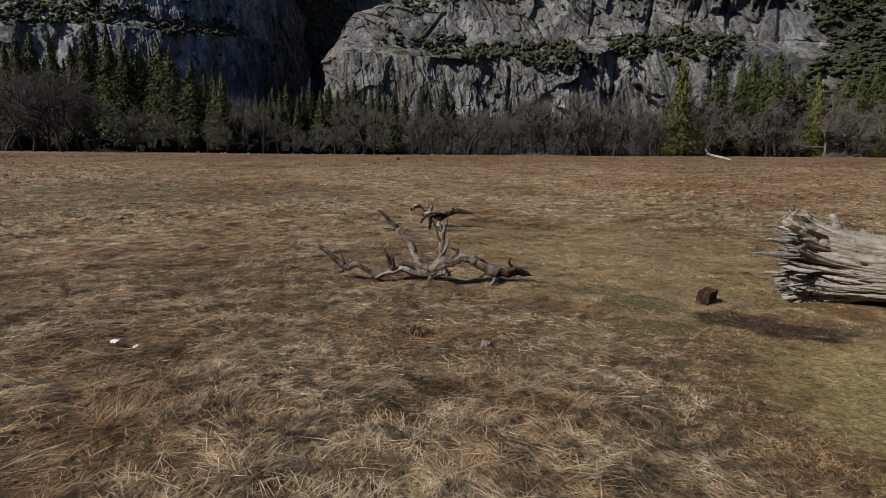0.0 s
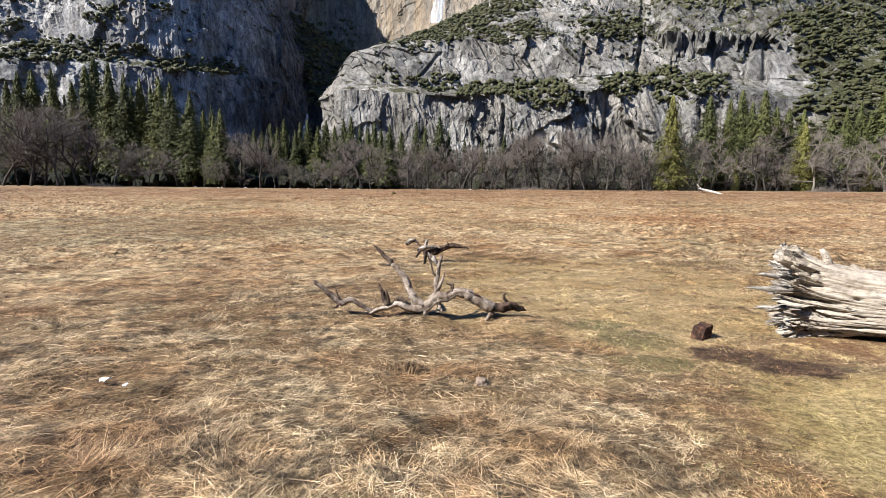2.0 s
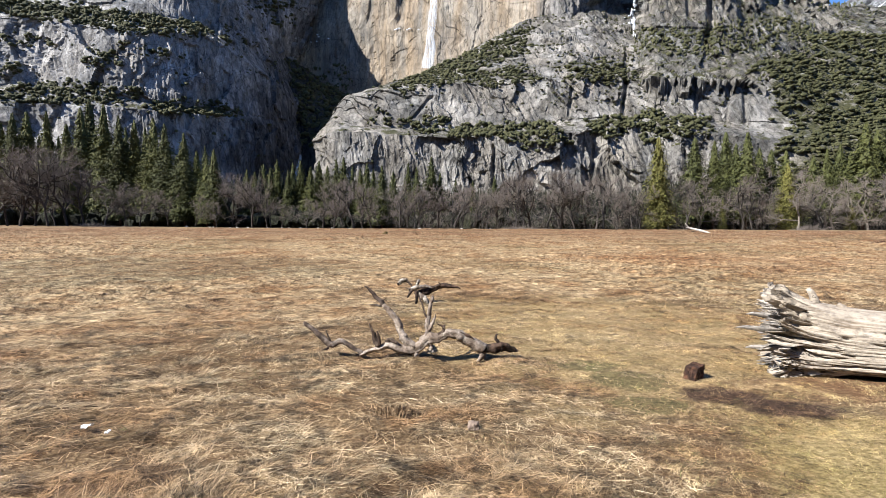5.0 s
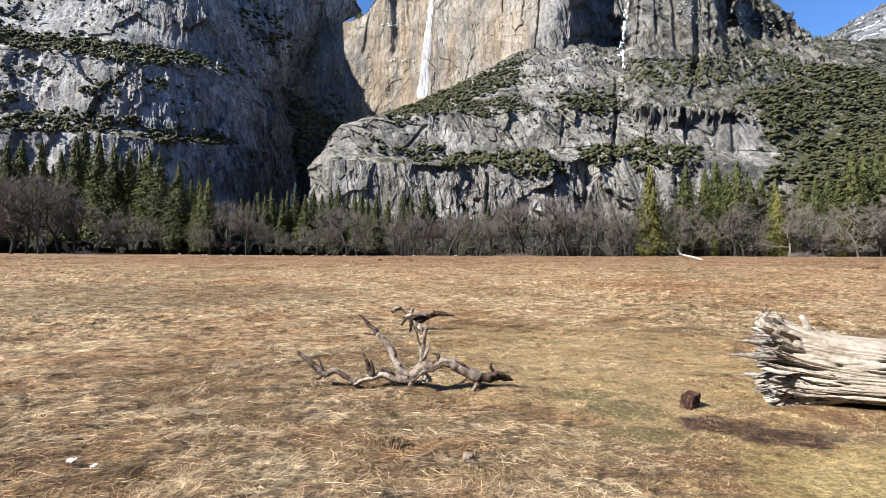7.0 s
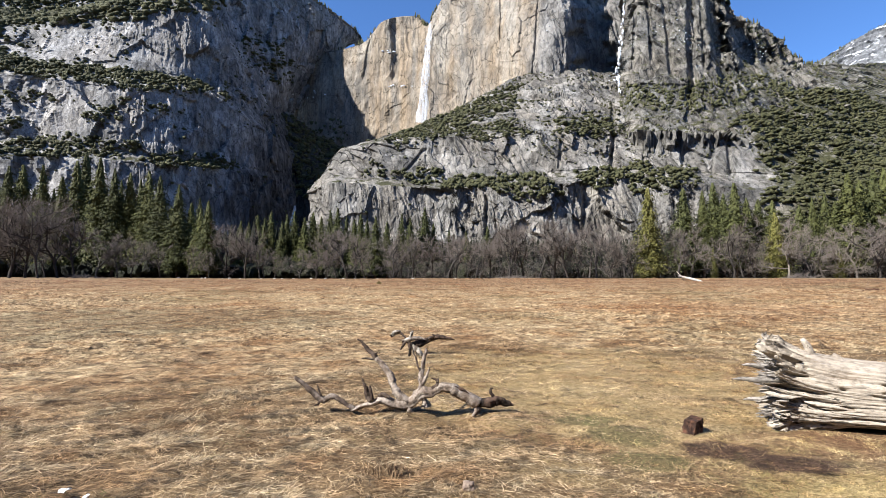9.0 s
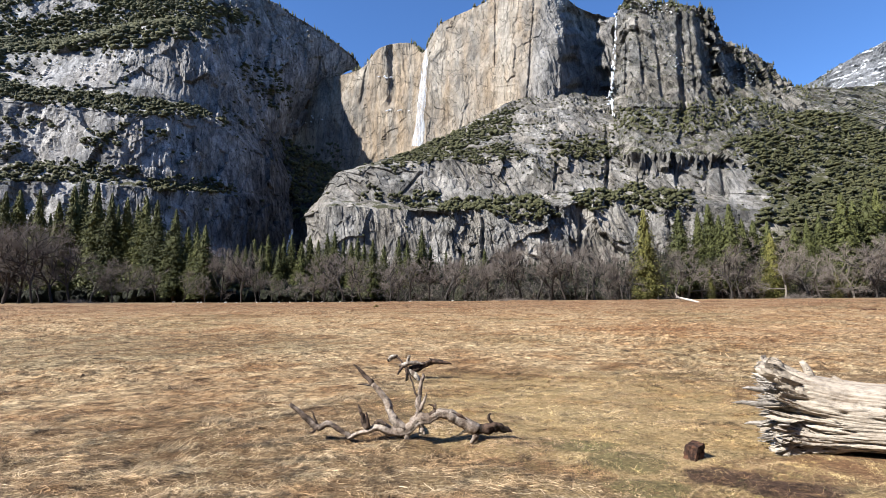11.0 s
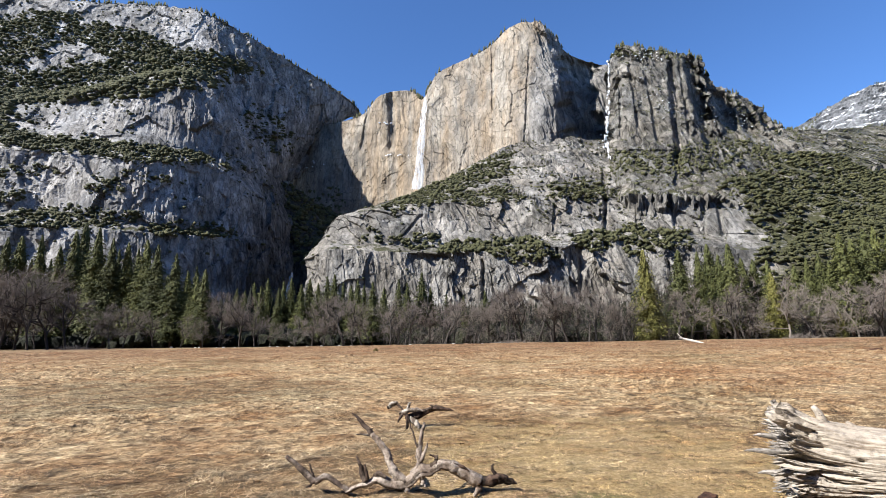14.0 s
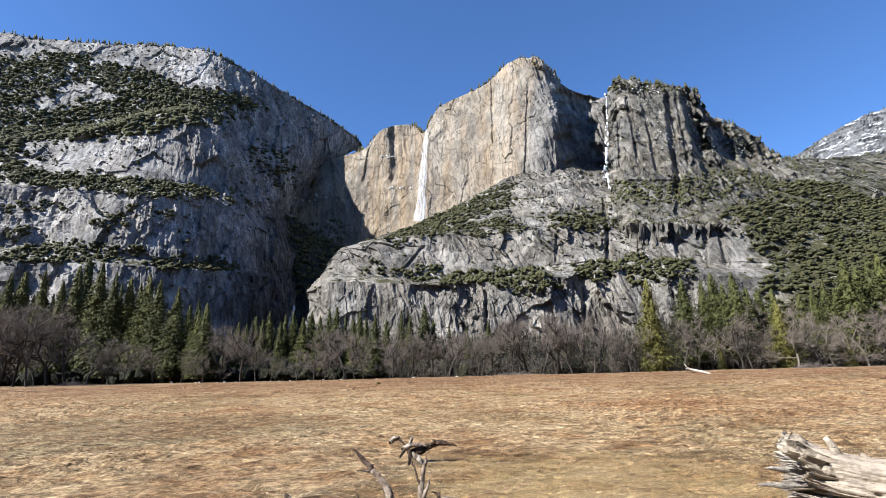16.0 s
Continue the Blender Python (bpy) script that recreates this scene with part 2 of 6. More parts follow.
def granite(name, pale, dark, wash, wash_amount, streak, green=0.55, snow=0.0, grain=1.0, grey_east=False, brush=False, gorge_shade=False):
    """Cliff granite: blocks of differing tone, joints, water streaks down the face; scrub on gentle slopes."""
    n = Nodes(name, 0.92, 0.15)
    broad = n.noise(0.011, 5, 0.6)
    col = n.mix(n.ramp(broad, (0.38, 0.0), (0.62, 1.0)), dark, pale)
    tint = n.noise((0.020, 0.020, 0.003), 5, 0.6)
    col = n.mix(n.math("MULTIPLY", n.ramp(tint, (0.40, 0.0), (0.62, 1.0)), wash_amount), col, wash)
    if grey_east:
        rise = n.math("DIVIDE", n.axis(2), n.axis(1))
        bearing = n.math("SUBTRACT", n.math("DIVIDE", n.axis(0), n.axis(1)), n.math("MULTIPLY", n.math("SUBTRACT", rise, 0.40), 0.25))
        bearing = n.math("ADD", bearing, n.math("MULTIPLY", n.noise((0.02, 0.02, 0.006), 5, 0.65), 0.07))
        col = n.mix(n.ramp(bearing, (0.165, 0.0), (0.20, 0.9)), col, n.mix(n.ramp(broad, (0.4, 0.0), (0.6, 1.0)), (0.115, 0.112, 0.108), (0.25, 0.24, 0.225)))
    col = n.mix(0.8 * grain, col, n.ramp(n.cells((0.030, 0.030, 0.016), 0.9), (0.0, 0.62), (1.0, 1.32)), "MULTIPLY")
    col = n.mix(0.75 * grain, col, n.ramp(n.cells((0.11, 0.11, 0.06), 0.9), (0.0, 0.62), (1.0, 1.32)), "MULTIPLY")
    fine = n.noise((0.10, 0.10, 0.07), 8, 0.75)
    col = n.mix(0.75 * grain, col, n.ramp(fine, (0.34, 0.30), (0.46, 0.9), (0.68, 1.3)), "MULTIPLY")
    down = n.noise((0.11, 0.11, 0.005), 5, 0.6, twist=0.3)
    wet = n.ramp(n.noise((0.010, 0.010, 0.012), 3, 0.5), (0.42, 0.15), (0.56, 1.0))
    col = n.mix(n.math("MULTIPLY", wet, streak), col, n.mix(1.0, col, n.ramp(down, (0.37, 0.16), (0.46, 0.9), (0.7, 1.25)), "MULTIPLY"))
    grit = n.noise((0.42, 0.42, 0.3), 4, 0.7)
    col = n.mix(0.55 * grain, col, n.ramp(grit, (0.36, 0.30), (0.48, 1.0), (0.68, 1.3)), "MULTIPLY")
    joints = n.cracks((0.045, 0.045, 0.013), twist=9.0)
    col = n.mix(n.ramp(n.noise(0.02, 3), (0.36, 0.0), (0.54, 0.85)), col, n.mix(1.0, col, n.ramp(joints, (0.0, 0.22), (0.035, 1.0)), "MULTIPLY"))
    slabs = n.cracks((0.016, 0.016, 0.030), twist=14.0)
    col = n.mix(n.ramp(n.noise(0.014, 3), (0.44, 0.0), (0.58, 0.7)), col, n.mix(1.0, col, n.ramp(slabs, (0.0, 0.25), (0.03, 1.0)), "MULTIPLY"))
    clump = n.noise(0.045, 7, 0.75)
    flat = n.math("ADD", n.axis(2, True), n.math("MULTIPLY", n.math("SUBTRACT", clump, 0.5), 1.6))
    scrub = n.ramp(n.noise(0.2, 5, 0.75), (0.35, (0.022, 0.024, 0.011)), (0.65, (0.060, 0.058, 0.030)))
    col = n.mix(n.ramp(flat, (green, 0.0), (green + 0.06, 1.0)), col, scrub)
    # gorge shade painted into the rock colour by bearing, broken up by water streaks
    if gorge_shade:
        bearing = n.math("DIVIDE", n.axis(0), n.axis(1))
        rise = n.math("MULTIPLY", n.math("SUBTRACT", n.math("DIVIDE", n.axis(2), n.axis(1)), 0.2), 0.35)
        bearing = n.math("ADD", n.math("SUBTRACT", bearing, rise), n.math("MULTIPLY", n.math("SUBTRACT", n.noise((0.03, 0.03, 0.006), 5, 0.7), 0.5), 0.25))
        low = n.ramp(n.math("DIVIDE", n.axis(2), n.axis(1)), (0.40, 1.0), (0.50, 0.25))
        shade_fac = n.math("MULTIPLY", n.ramp(n.math("ADD", bearing, 1.0), (0.55, 0.0), (0.62, 0.9)), low)
        col = n.mix(shade_fac, col, n.mix(1.0, col, n.ramp(down, (0.36, 0.16), (0.62, 0.50)), "MULTIPLY"))
    if brush:
        bearing = n.math("ADD", n.math("DIVIDE", n.axis(0), n.axis(1)), n.math("MULTIPLY", n.math("DIVIDE", n.axis(2), n.axis(1)), 0.34))
        bearing = n.math("ADD", bearing, n.math("MULTIPLY", n.math("SUBTRACT", n.noise(0.025, 6, 0.7), 0.5), 0.22))
        cover = n.ramp(n.noise(0.06, 5, 0.7), (0.40, 0.25), (0.5, 1.0))
        col = n.mix(n.math("MULTIPLY", n.ramp(bearing, (0.68, 0.0), (0.72, 1.0)), cover), col, scrub)
    if snow:
        lie = n.math("ADD", n.axis(2, True), n.math("MULTIPLY", n.math("SUBTRACT", n.noise((0.012, 0.012, 0.02), 6, 0.7), 0.5), 1.5))
        col = n.mix(n.ramp(lie, (snow, 0.0), (snow + 0.05, 1.0)), col, (0.85, 0.88, 0.92))
    n.bump(n.mix(0.5, n.noise((0.2, 0.2, 0.08), 7, 0.75), n.cells((0.11, 0.11, 0.06), 0.9)), 1.0, 2.4)
    return n.done(col)


rock_front = granite("granite_front", (0.215, 0.206, 0.191), (0.102, 0.100, 0.096), (0.195, 0.168, 0.134), 0.45, 0.7, 0.90, brush=True)
rock_left = granite("granite_left", (0.285, 0.28, 0.275), (0.15, 0.15, 0.15), (0.26, 0.23, 0.20), 0.35, 0.5, 0.80, gorge_shade=True)
rock_back = granite("granite_back", (0.285, 0.255, 0.212), (0.155, 0.142, 0.124), (0.27, 0.195, 0.120), 0.6, 0.5, 0.95, 0.0, 0.5, True)
rock_tower = granite("granite_tower", (0.18, 0.172, 0.159), (0.0899, 0.0899, 0.0862), (0.156, 0.131, 0.098), 0.4, 0.75, 0.66)
rock_upper = granite("granite_upper", (0.27, 0.268, 0.27), (0.14, 0.14, 0.142), (0.22, 0.195, 0.17), 0.35, 0.6, 0.72)
# near-black base colour carries the deep shade of the ravine and the valley wall
rock_shade = granite("granite_wet", (0.055, 0.055, 0.055), (0.028, 0.028, 0.028), (0.05, 0.045, 0.04), 0.3, 0.6, 0.6)
rock_far = granite("granite_far", (0.168, 0.172, 0.178), (0.0842, 0.0875, 0.0944), (0.134, 0.134, 0.134), 0.2, 0.6, 0.95, 0.82)


def foliage(name, dark, light, by_object=True):
    n = Nodes(name, 0.75, 0.25)
    col = n.mix(n.island(), dark, light)
    if by_object:
        col = n.mix(0.6, col, n.ramp(n.each(), (0.0, (0.6, 0.62, 0.6)), (1.0, (1.35, 1.3, 1.1))), "MULTIPLY")
        tuft = n.noise((2.2, 2.2, 3.0), 4, 0.7)
        col = n.mix(0.85, col, n.ramp(tuft, (0.38, 0.35), (0.5, 1.0), (0.64, 1.5)), "MULTIPLY")
    else:
        col = n.mix(0.7, col, n.ramp(n.noise(0.02, 3), (0.3, (0.7, 0.72, 0.65)), (0.7, (1.2, 1.15, 1.05))), "MULTIPLY")
        leafy = n.noise(0.75, 4, 0.75)
        col = n.mix(0.9, col, n.ramp(leafy, (0.36, 0.35), (0.5, 1.0), (0.66, 1.5)), "MULTIPLY")
        n.bump(leafy, 1.0, 3.0)
    return n.done(col)


needles = foliage("conifer_needles", (0.026, 0.032, 0.010), (0.088, 0.094, 0.028))
cedar_leaf = foliage("cedar_foliage", (0.055, 0.057, 0.016), (0.140, 0.132, 0.036))
slope_leaf = foliage("slope_foliage", (0.054, 0.058, 0.026), (0.090, 0.090, 0.042), False)
# leaf colour taken down near black for the deep shade inside the woods
belt_shade_leaf = foliage("forest_foliage", (0.0075, 0.010, 0.0045), (0.026, 0.030, 0.011), False)


def bark(name, dark, light, scale=3.0):
    n = Nodes(name, 0.9, 0.15)
    f = n.noise((scale, scale, scale * 0.3), 6, 0.7)
    n.bump(f, 0.6, 0.03)
    col = n.ramp(f, (0.3, dark), (0.7, light))
    return n.done(n.mix(0.5, col, n.ramp(n.each(), (0.0, 0.7), (1.0, 1.3)), "MULTIPLY"))


oak_bark = bark("oak_bark", (0.0222, 0.0185, 0.0166), (0.07, 0.0627, 0.0571))
twig_bark = bark("oak_twigs", (0.095, 0.080, 0.070), (0.190, 0.164, 0.146), 1.0)
pine_bark = bark("pine_bark", (0.05, 0.035, 0.025), (0.15, 0.10, 0.075))
pale_bark = bark("pale_bark", (0.084, 0.07, 0.0595), (0.21, 0.185, 0.154))


def field_tint(n, col):
    """Broad zones of the field: rusty, olive and bleached grass."""
    rust = n.noise((0.13, 0.12, 0.12), 6, 0.68)
    col = n.mix(n.ramp(rust, (0.47, 0.0), (0.60, 0.85)), col, n.mix(1.0, col, (0.76, 0.64, 0.56), "MULTIPLY"))
    olive = n.noise((0.07, 0.07, 0.07), 4, 0.55)
    col = n.mix(n.ramp(olive, (0.52, 0.0), (0.64, 0.75)), col, n.mix(1.0, col, (0.62, 0.66, 0.60), "MULTIPLY"))
    col = n.mix(n.math("MULTIPLY", n.spot(-13.0, 20.0, 11.0, 8.0, 1.0, 0.25), 0.7), col, n.mix(1.0, col, (0.62, 0.66, 0.66), "MULTIPLY"))
    col = n.mix(n.math("MULTIPLY", n.spot(15.0, 27.0, 12.0, 7.0, 1.0, 0.25), 0.35), col, n.mix(1.0, col, (0.78, 0.58, 0.48), "MULTIPLY"))
    mat_patch = n.noise((0.8, 1.0, 0.9), 5, 0.65)
    col = n.mix(n.ramp(mat_patch, (0.50, 0.0), (0.60, 0.7)), col, n.mix(1.0, col, (0.66, 0.54, 0.45), "MULTIPLY"))
    clump = n.noise((1.5, 2.2, 2.0), 6, 0.72)
    return n.mix(0.9, col, n.ramp(clump, (0.34, 0.38), (0.5, 1.05), (0.68, 1.45)), "MULTIPLY")


def meadow_material():
    n = Nodes("meadow_soil_and_straw", 0.95, 0.1)

    fine = n.noise((24.0, 30.0, 24.0), 6, 0.7, twist=0.8)
    straw = n.ramp(fine, (0.3, (0.036, 0.021, 0.012)), (0.5, (0.125, 0.082, 0.043)), (0.72, (0.33, 0.246, 0.146)))
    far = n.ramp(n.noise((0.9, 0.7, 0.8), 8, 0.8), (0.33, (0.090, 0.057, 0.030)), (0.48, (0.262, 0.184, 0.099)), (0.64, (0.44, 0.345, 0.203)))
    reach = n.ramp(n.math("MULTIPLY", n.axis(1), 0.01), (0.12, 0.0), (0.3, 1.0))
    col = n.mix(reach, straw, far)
    col = field_tint(n, col)
    edge = n.ramp(n.math("MULTIPLY", n.math("ADD", n.axis(1), n.math("MULTIPLY", n.noise((0.0136, 0.033, 0.012), 4), 40.0)), 0.005), (0.3, 0.0), (0.48, 0.85))
    col = n.mix(edge, col, n.ramp(n.noise((0.40, 0.40, 0.40), 7, 0.75), (0.35, (0.068, 0.043, 0.026)), (0.52, (0.160, 0.104, 0.060)), (0.7, (0.31, 0.228, 0.140))))
    turf = n.ramp(fine, (0.3, (0.09, 0.066, 0.026)), (0.5, (0.27, 0.208, 0.088)), (0.7, (0.50, 0.395, 0.19)))
    col = n.mix(n.math("MULTIPLY", n.spot(3.4, 3.5, 1.65, 1.75, 1.1, 0.9), 0.65), col, turf)
    col = n.mix(n.math("MULTIPLY", n.spot(2.2, 8.6, 3.2, 4.2, 1.4, 0.8), 0.4), col, n.ramp(fine, (0.32, (0.12, 0.084, 0.037)), (0.5, (0.38, 0.282, 0.137)), (0.7, (0.64, 0.50, 0.27))))
    moss = n.ramp(fine, (0.35, (0.050, 0.041, 0.020)), (0.65, (0.160, 0.130, 0.060)))
    for cx, cy, rx, ry in ((1.50, 6.40, 0.50, 0.30), (1.85, 5.85, 0.45, 0.34), (1.72, 5.15, 0.42, 0.24)):
        col = n.mix(n.math("MULTIPLY", n.spot(cx, cy, rx, ry, 1.0, 1.8), 0.85), col, moss)
    rusty = n.ramp(fine, (0.35, (0.068, 0.033, 0.018)), (0.65, (0.204, 0.112, 0.06)))
    col = n.mix(n.math("MULTIPLY", n.spot(5.4, 5.9, 2.2, 0.55, 0.7, 2.0), 0.55), col, rusty)
    col = n.mix(n.math("MULTIPLY", n.spot(3.3, 5.65, 0.9, 0.45, 1.0, 2.0), 0.5), col, rusty)
    dark_soil = n.ramp(fine, (0.35, (0.020, 0.0125, 0.0095)), (0.65, (0.080, 0.048, 0.034)))
    for cx, cy in ((2.54, 5.44), (2.93, 5.14)):
        col = n.mix(n.math("MULTIPLY", n.spot(cx, cy, 0.44, 0.25, 1.2, 4.0), 0.95), col, dark_soil)
    woods = n.ramp(n.math("MULTIPLY", n.axis(1), 0.001), (0.176, 0.0), (0.186, 1.0))
    litter = n.ramp(n.noise(0.5, 6, 0.7), (0.3, (0.035, 0.03, 0.02)), (0.7, (0.11, 0.085, 0.055)))
    col = n.mix(woods, col, litter)
    tussock = n.noise((0.9, 1.3, 1.0), 5, 0.65)
    n.bump(n.math("ADD", n.math("MULTIPLY", fine, 0.03), n.math("MULTIPLY", tussock, 0.22)), 0.9, 1.0)
    return n.done(col)


meadow_mat = meadow_material()


def straw_material(name, dark, mid, light, tint):
    n = Nodes(name, 0.7, 0.3)
    col = n.ramp(n.island(), (0.0, dark), (0.45, mid), (1.0, light))
    col = n.mix(n.ramp(n.noise((0.6, 0.8, 0.5), 4, 0.6), (0.42, 0.0), (0.62, 0.85)), col, n.mix(1.0, col, tint, "MULTIPLY"))
    col = field_tint(n, col)
    col = n.mix(1.0, col, n.ramp(n.noise((7.0, 8.0, 9.0), 3, 0.6), (0.38, 0.34), (0.50, 1.0), (0.64, 1.35)), "MULTIPLY")
    return n.done(col)


def thatch_material():
    """Matted straw: pale crests, brown dead blades between."""
    n = Nodes("matted_straw", 0.9, 0.15)
    fine = n.noise((5.0, 6.0, 12.0), 7, 0.75, twist=0.8)
    col = n.ramp(fine, (0.36, (0.095, 0.060, 0.033)), (0.46, (0.215, 0.150, 0.081)), (0.54, (0.345, 0.256, 0.146)), (0.68, (0.54, 0.425, 0.265)))
    strands = n.noise((3.4, 3.0, 16.0), 7, 0.8, twist=1.8)
    col = n.mix(0.95, col, n.ramp(strands, (0.40, 0.50), (0.49, 0.95), (0.62, 1.28)), "MULTIPLY")
    col = n.mix(n.ramp(n.noise((0.35, 0.28, 0.3), 5, 0.7), (0.48, 0.0), (0.60, 0.75)), col, n.mix(1.0, col, (0.74, 0.61, 0.52), "MULTIPLY"))
    col = field_tint(n, col)
    edge = n.ramp(n.math("MULTIPLY", n.math("ADD", n.axis(1), n.math("MULTIPLY", n.noise((0.0136, 0.033, 0.012), 4), 40.0)), 0.005), (0.3, 0.0), (0.48, 0.85))
    col = n.mix(edge, col, n.mix(1.0, col, (0.68, 0.58, 0.56), "MULTIPLY"))
    n.bump(n.math("ADD", fine, n.math("MULTIPLY", strands, 1.5)), 0.8, 0.05)
    return n.done(col)


thatch_mat = thatch_material()
dry_straw = straw_material("dry_straw", (0.036, 0.022, 0.012), (0.205, 0.142, 0.078), (0.60, 0.48, 0.30), (0.74, 0.59, 0.46))
far_straw_mat = straw_material("far_straw", (0.05, 0.033, 0.018), (0.275, 0.197, 0.11), (0.64, 0.505, 0.32), (0.74, 0.59, 0.48))
stalk_straw = straw_material("pale_stalks", (0.08, 0.050, 0.025), (0.30, 0.217, 0.118), (0.62, 0.505, 0.335), (0.72, 0.58, 0.46))
tussock_straw = straw_material("tussock_straw", (0.08, 0.05, 0.028), (0.24, 0.168, 0.09), (0.52, 0.40, 0.235), (0.74, 0.59, 0.48))
short_straw = straw_material("short_golden_straw", (0.12, 0.082, 0.038), (0.47, 0.350, 0.176), (0.70, 0.555, 0.31), (0.80, 0.78, 0.58))
dark_litter = straw_material("dark_litter", (0.025, 0.014, 0.009), (0.075, 0.045, 0.029), (0.30, 0.215, 0.135), (0.8, 0.7, 0.62))
green_blades = straw_material("green_blades", (0.060, 0.044, 0.016), (0.26, 0.200, 0.084), (0.50, 0.395, 0.20), (0.84, 0.90, 0.66))
fresh_blades = straw_material("fresh_blades", (0.045, 0.05, 0.016), (0.105, 0.115, 0.036), (0.19, 0.195, 0.07), (0.8, 0.9, 0.7))


def drift_material(name, pale, grey, dark, patches=2.2, flaked=0.0, lines=0.0):
    """Silvered dead wood with grain along x of the object; flaked adds crisp bark remains, lines thin dark checks."""
    n = Nodes(name, 0.85, 0.2)
    grain = n.noise((1.2, 22.0, 22.0), 7, 0.7, local=True, twist=0.3)
    blot = n.noise(patches, 5, 0.6, local=True)
    edge = 0.12 - 0.05 * flaked
    col = n.mix(n.ramp(blot, (0.5 - edge, 0.0), (0.5 + edge, 1.0)), grey, pale)
    col = n.mix(0.85, col, n.ramp(grain, (0.30, dark), (0.46, 0.85), (0.7, 1.1)), "MULTIPLY")
    pits = n.noise(14.0, 5, 0.7, local=True)
    col = n.mix(0.6, col, n.ramp(pits, (0.36, 0.45), (0.52, 1.0), (0.7, 1.25)), "MULTIPLY")
    height = n.mix(0.5, grain, pits)
    if flaked:
        chips = n.noise(34.0, 6, 0.75, local=True)
        col = n.mix(0.9, col, n.ramp(chips, (0.38, 0.40), (0.47, 0.95), (0.64, 1.25)), "MULTIPLY")
        height = n.mix(0.45, height, chips)
    if lines:
        check = n.noise((1.6, 46.0, 46.0), 3, 0.5, local=True, twist=0.4)
        where = n.ramp(n.noise(1.7, 4, 0.6, local=True), (0.46, 0.0), (0.60, lines))
        col = n.mix(where, col, n.mix(1.0, col, n.ramp(check, (0.40, 0.14), (0.45, 1.0)), "MULTIPLY"))
    n.bump(height, 0.9, 0.03)
    return n.done(col)


log_wood = drift_material("silvered_log_wood", (0.41, 0.355, 0.288), (0.315, 0.268, 0.215), (0.30, 0.235, 0.18), 2.2, 0.0, 1.0)
limb_wood = drift_material("weathered_limb_wood", (0.38, 0.32, 0.265), (0.15, 0.112, 0.085), (0.30, 0.25, 0.21), 6.0, 0.7)
grey_limb = drift_material("grey_limb_wood", (0.27, 0.22, 0.18), (0.095, 0.068, 0.052), (0.26, 0.21, 0.18), 6.0, 0.8)
torn_wood = drift_material("torn_grey_wood", (0.36, 0.325, 0.285), (0.20, 0.178, 0.155), (0.20, 0.165, 0.14), 6.0, 0.8)
bark_wood = drift_material("brown_bark_wood", (0.125, 0.092, 0.070), (0.045, 0.029, 0.021), (0.2, 0.16, 0.13), 6.0, 0.8)
block_wood = drift_material("rotten_red_wood", (0.10, 0.048, 0.028), (0.035, 0.018, 0.012), (0.3, 0.25, 0.2), 9.0, 1.0)
dark_wood = drift_material("dark_bark_wood", (0.080, 0.050, 0.035), (0.020, 0.014, 0.010), (0.3, 0.25, 0.2), 7.0, 1.0)
pale_limb = drift_material("bleached_limb_wood", (0.42, 0.375, 0.32), (0.10, 0.075, 0.058), (0.3, 0.25, 0.2), 9.0, 1.0)


# ---------------------------------------------------------------- plan of the cliffs (metres: x right, y away, z up)
FRONT_FOOT = [(-263, 940, 76), (-209, 905, 71), (-109, 900, 68), (-10, 900, 65), (87, 900, 63), (184, 900, 60), (271, 915, 59), (376, 900, 55), (479, 880, 50), (570, 850, 46), (659, 820, 41), (800, 800, 36)]
FRONT_BENCH_EDGE = [(-275, 970, 165), (-218, 935, 175), (-112, 930, 171), (-8, 930, 168), (96, 930, 167), (201, 935, 175), (296, 955, 189), (408, 935, 179), (520, 920, 162), (623, 900, 145), (729, 880, 138), (886, 860, 130)]
FRONT_BENCH_BACK = [(-274, 1000, 186), (-224, 980, 197), (-118, 980, 191), (-8, 985, 186), (103, 985, 199), (213, 985, 207), (310, 995, 215), (432, 985, 209), (555, 975, 199), (671, 960, 187), (794, 950, 181), (977, 940, 172)]
FRONT_TIER_TOP = [(-255, 1040, 227), (-224, 1045, 263), (-126, 1050, 287), (-6, 1045, 294), (113, 1040, 295), (232, 1040, 301), (343, 1070, 315), (470, 1045, 306), (606, 1040, 296), (755, 1060, 279), (917, 1080, 266), (1161, 1100, 263)]
FRONT_CREST = [(-275, 1120, 255), (-224, 1150, 303), (-137, 1200, 344), (-5, 1300, 424), (155, 1345, 525), (311, 1330, 550), (468, 1410, 569), (587, 1270, 490), (760, 1270, 476), (976, 1330, 491), (1223, 1400, 493), (1569, 1450, 481)]
BACK_FOOT = [(-773, 1840, 467), (-487, 1730, 441), (-237, 1650, 439), (-125, 1560, 448), (-73, 1510, 454), (-6, 1480, 470), (129, 1430, 519), (203, 1350, 529), (281, 1310, 510), (365, 1370, 531), (457, 1440, 546), (560, 1470, 554)]
BACK_MID = [(-780, 1880, 658), (-476, 1740, 633), (-234, 1630, 636), (-122, 1560, 624), (-70, 1515, 624), (-1, 1500, 663), (140, 1450, 700), (219, 1375, 733), (303, 1345, 713), (383, 1420, 694), (497, 1500, 730), (598, 1520, 736)]
BACK_RIM = [(-722, 1880, 822), (-326, 1700, 792), (-211, 1600, 828), (-108, 1580, 832), (-66, 1560, 791), (-10, 1545, 876), (138, 1510, 933), (230, 1450, 982), (310, 1440, 962), (410, 1510, 910), (540, 1580, 911), (639, 1580, 910)]
TOWER_BASE = [(375, 1075, 308), (380, 1035, 295), (407, 1022, 292), (496, 1018, 287), (529, 1022, 288), (597, 1045, 292), (712, 1130, 337), (828, 1200, 384), (988, 1290, 433), (1404, 1380, 467)]
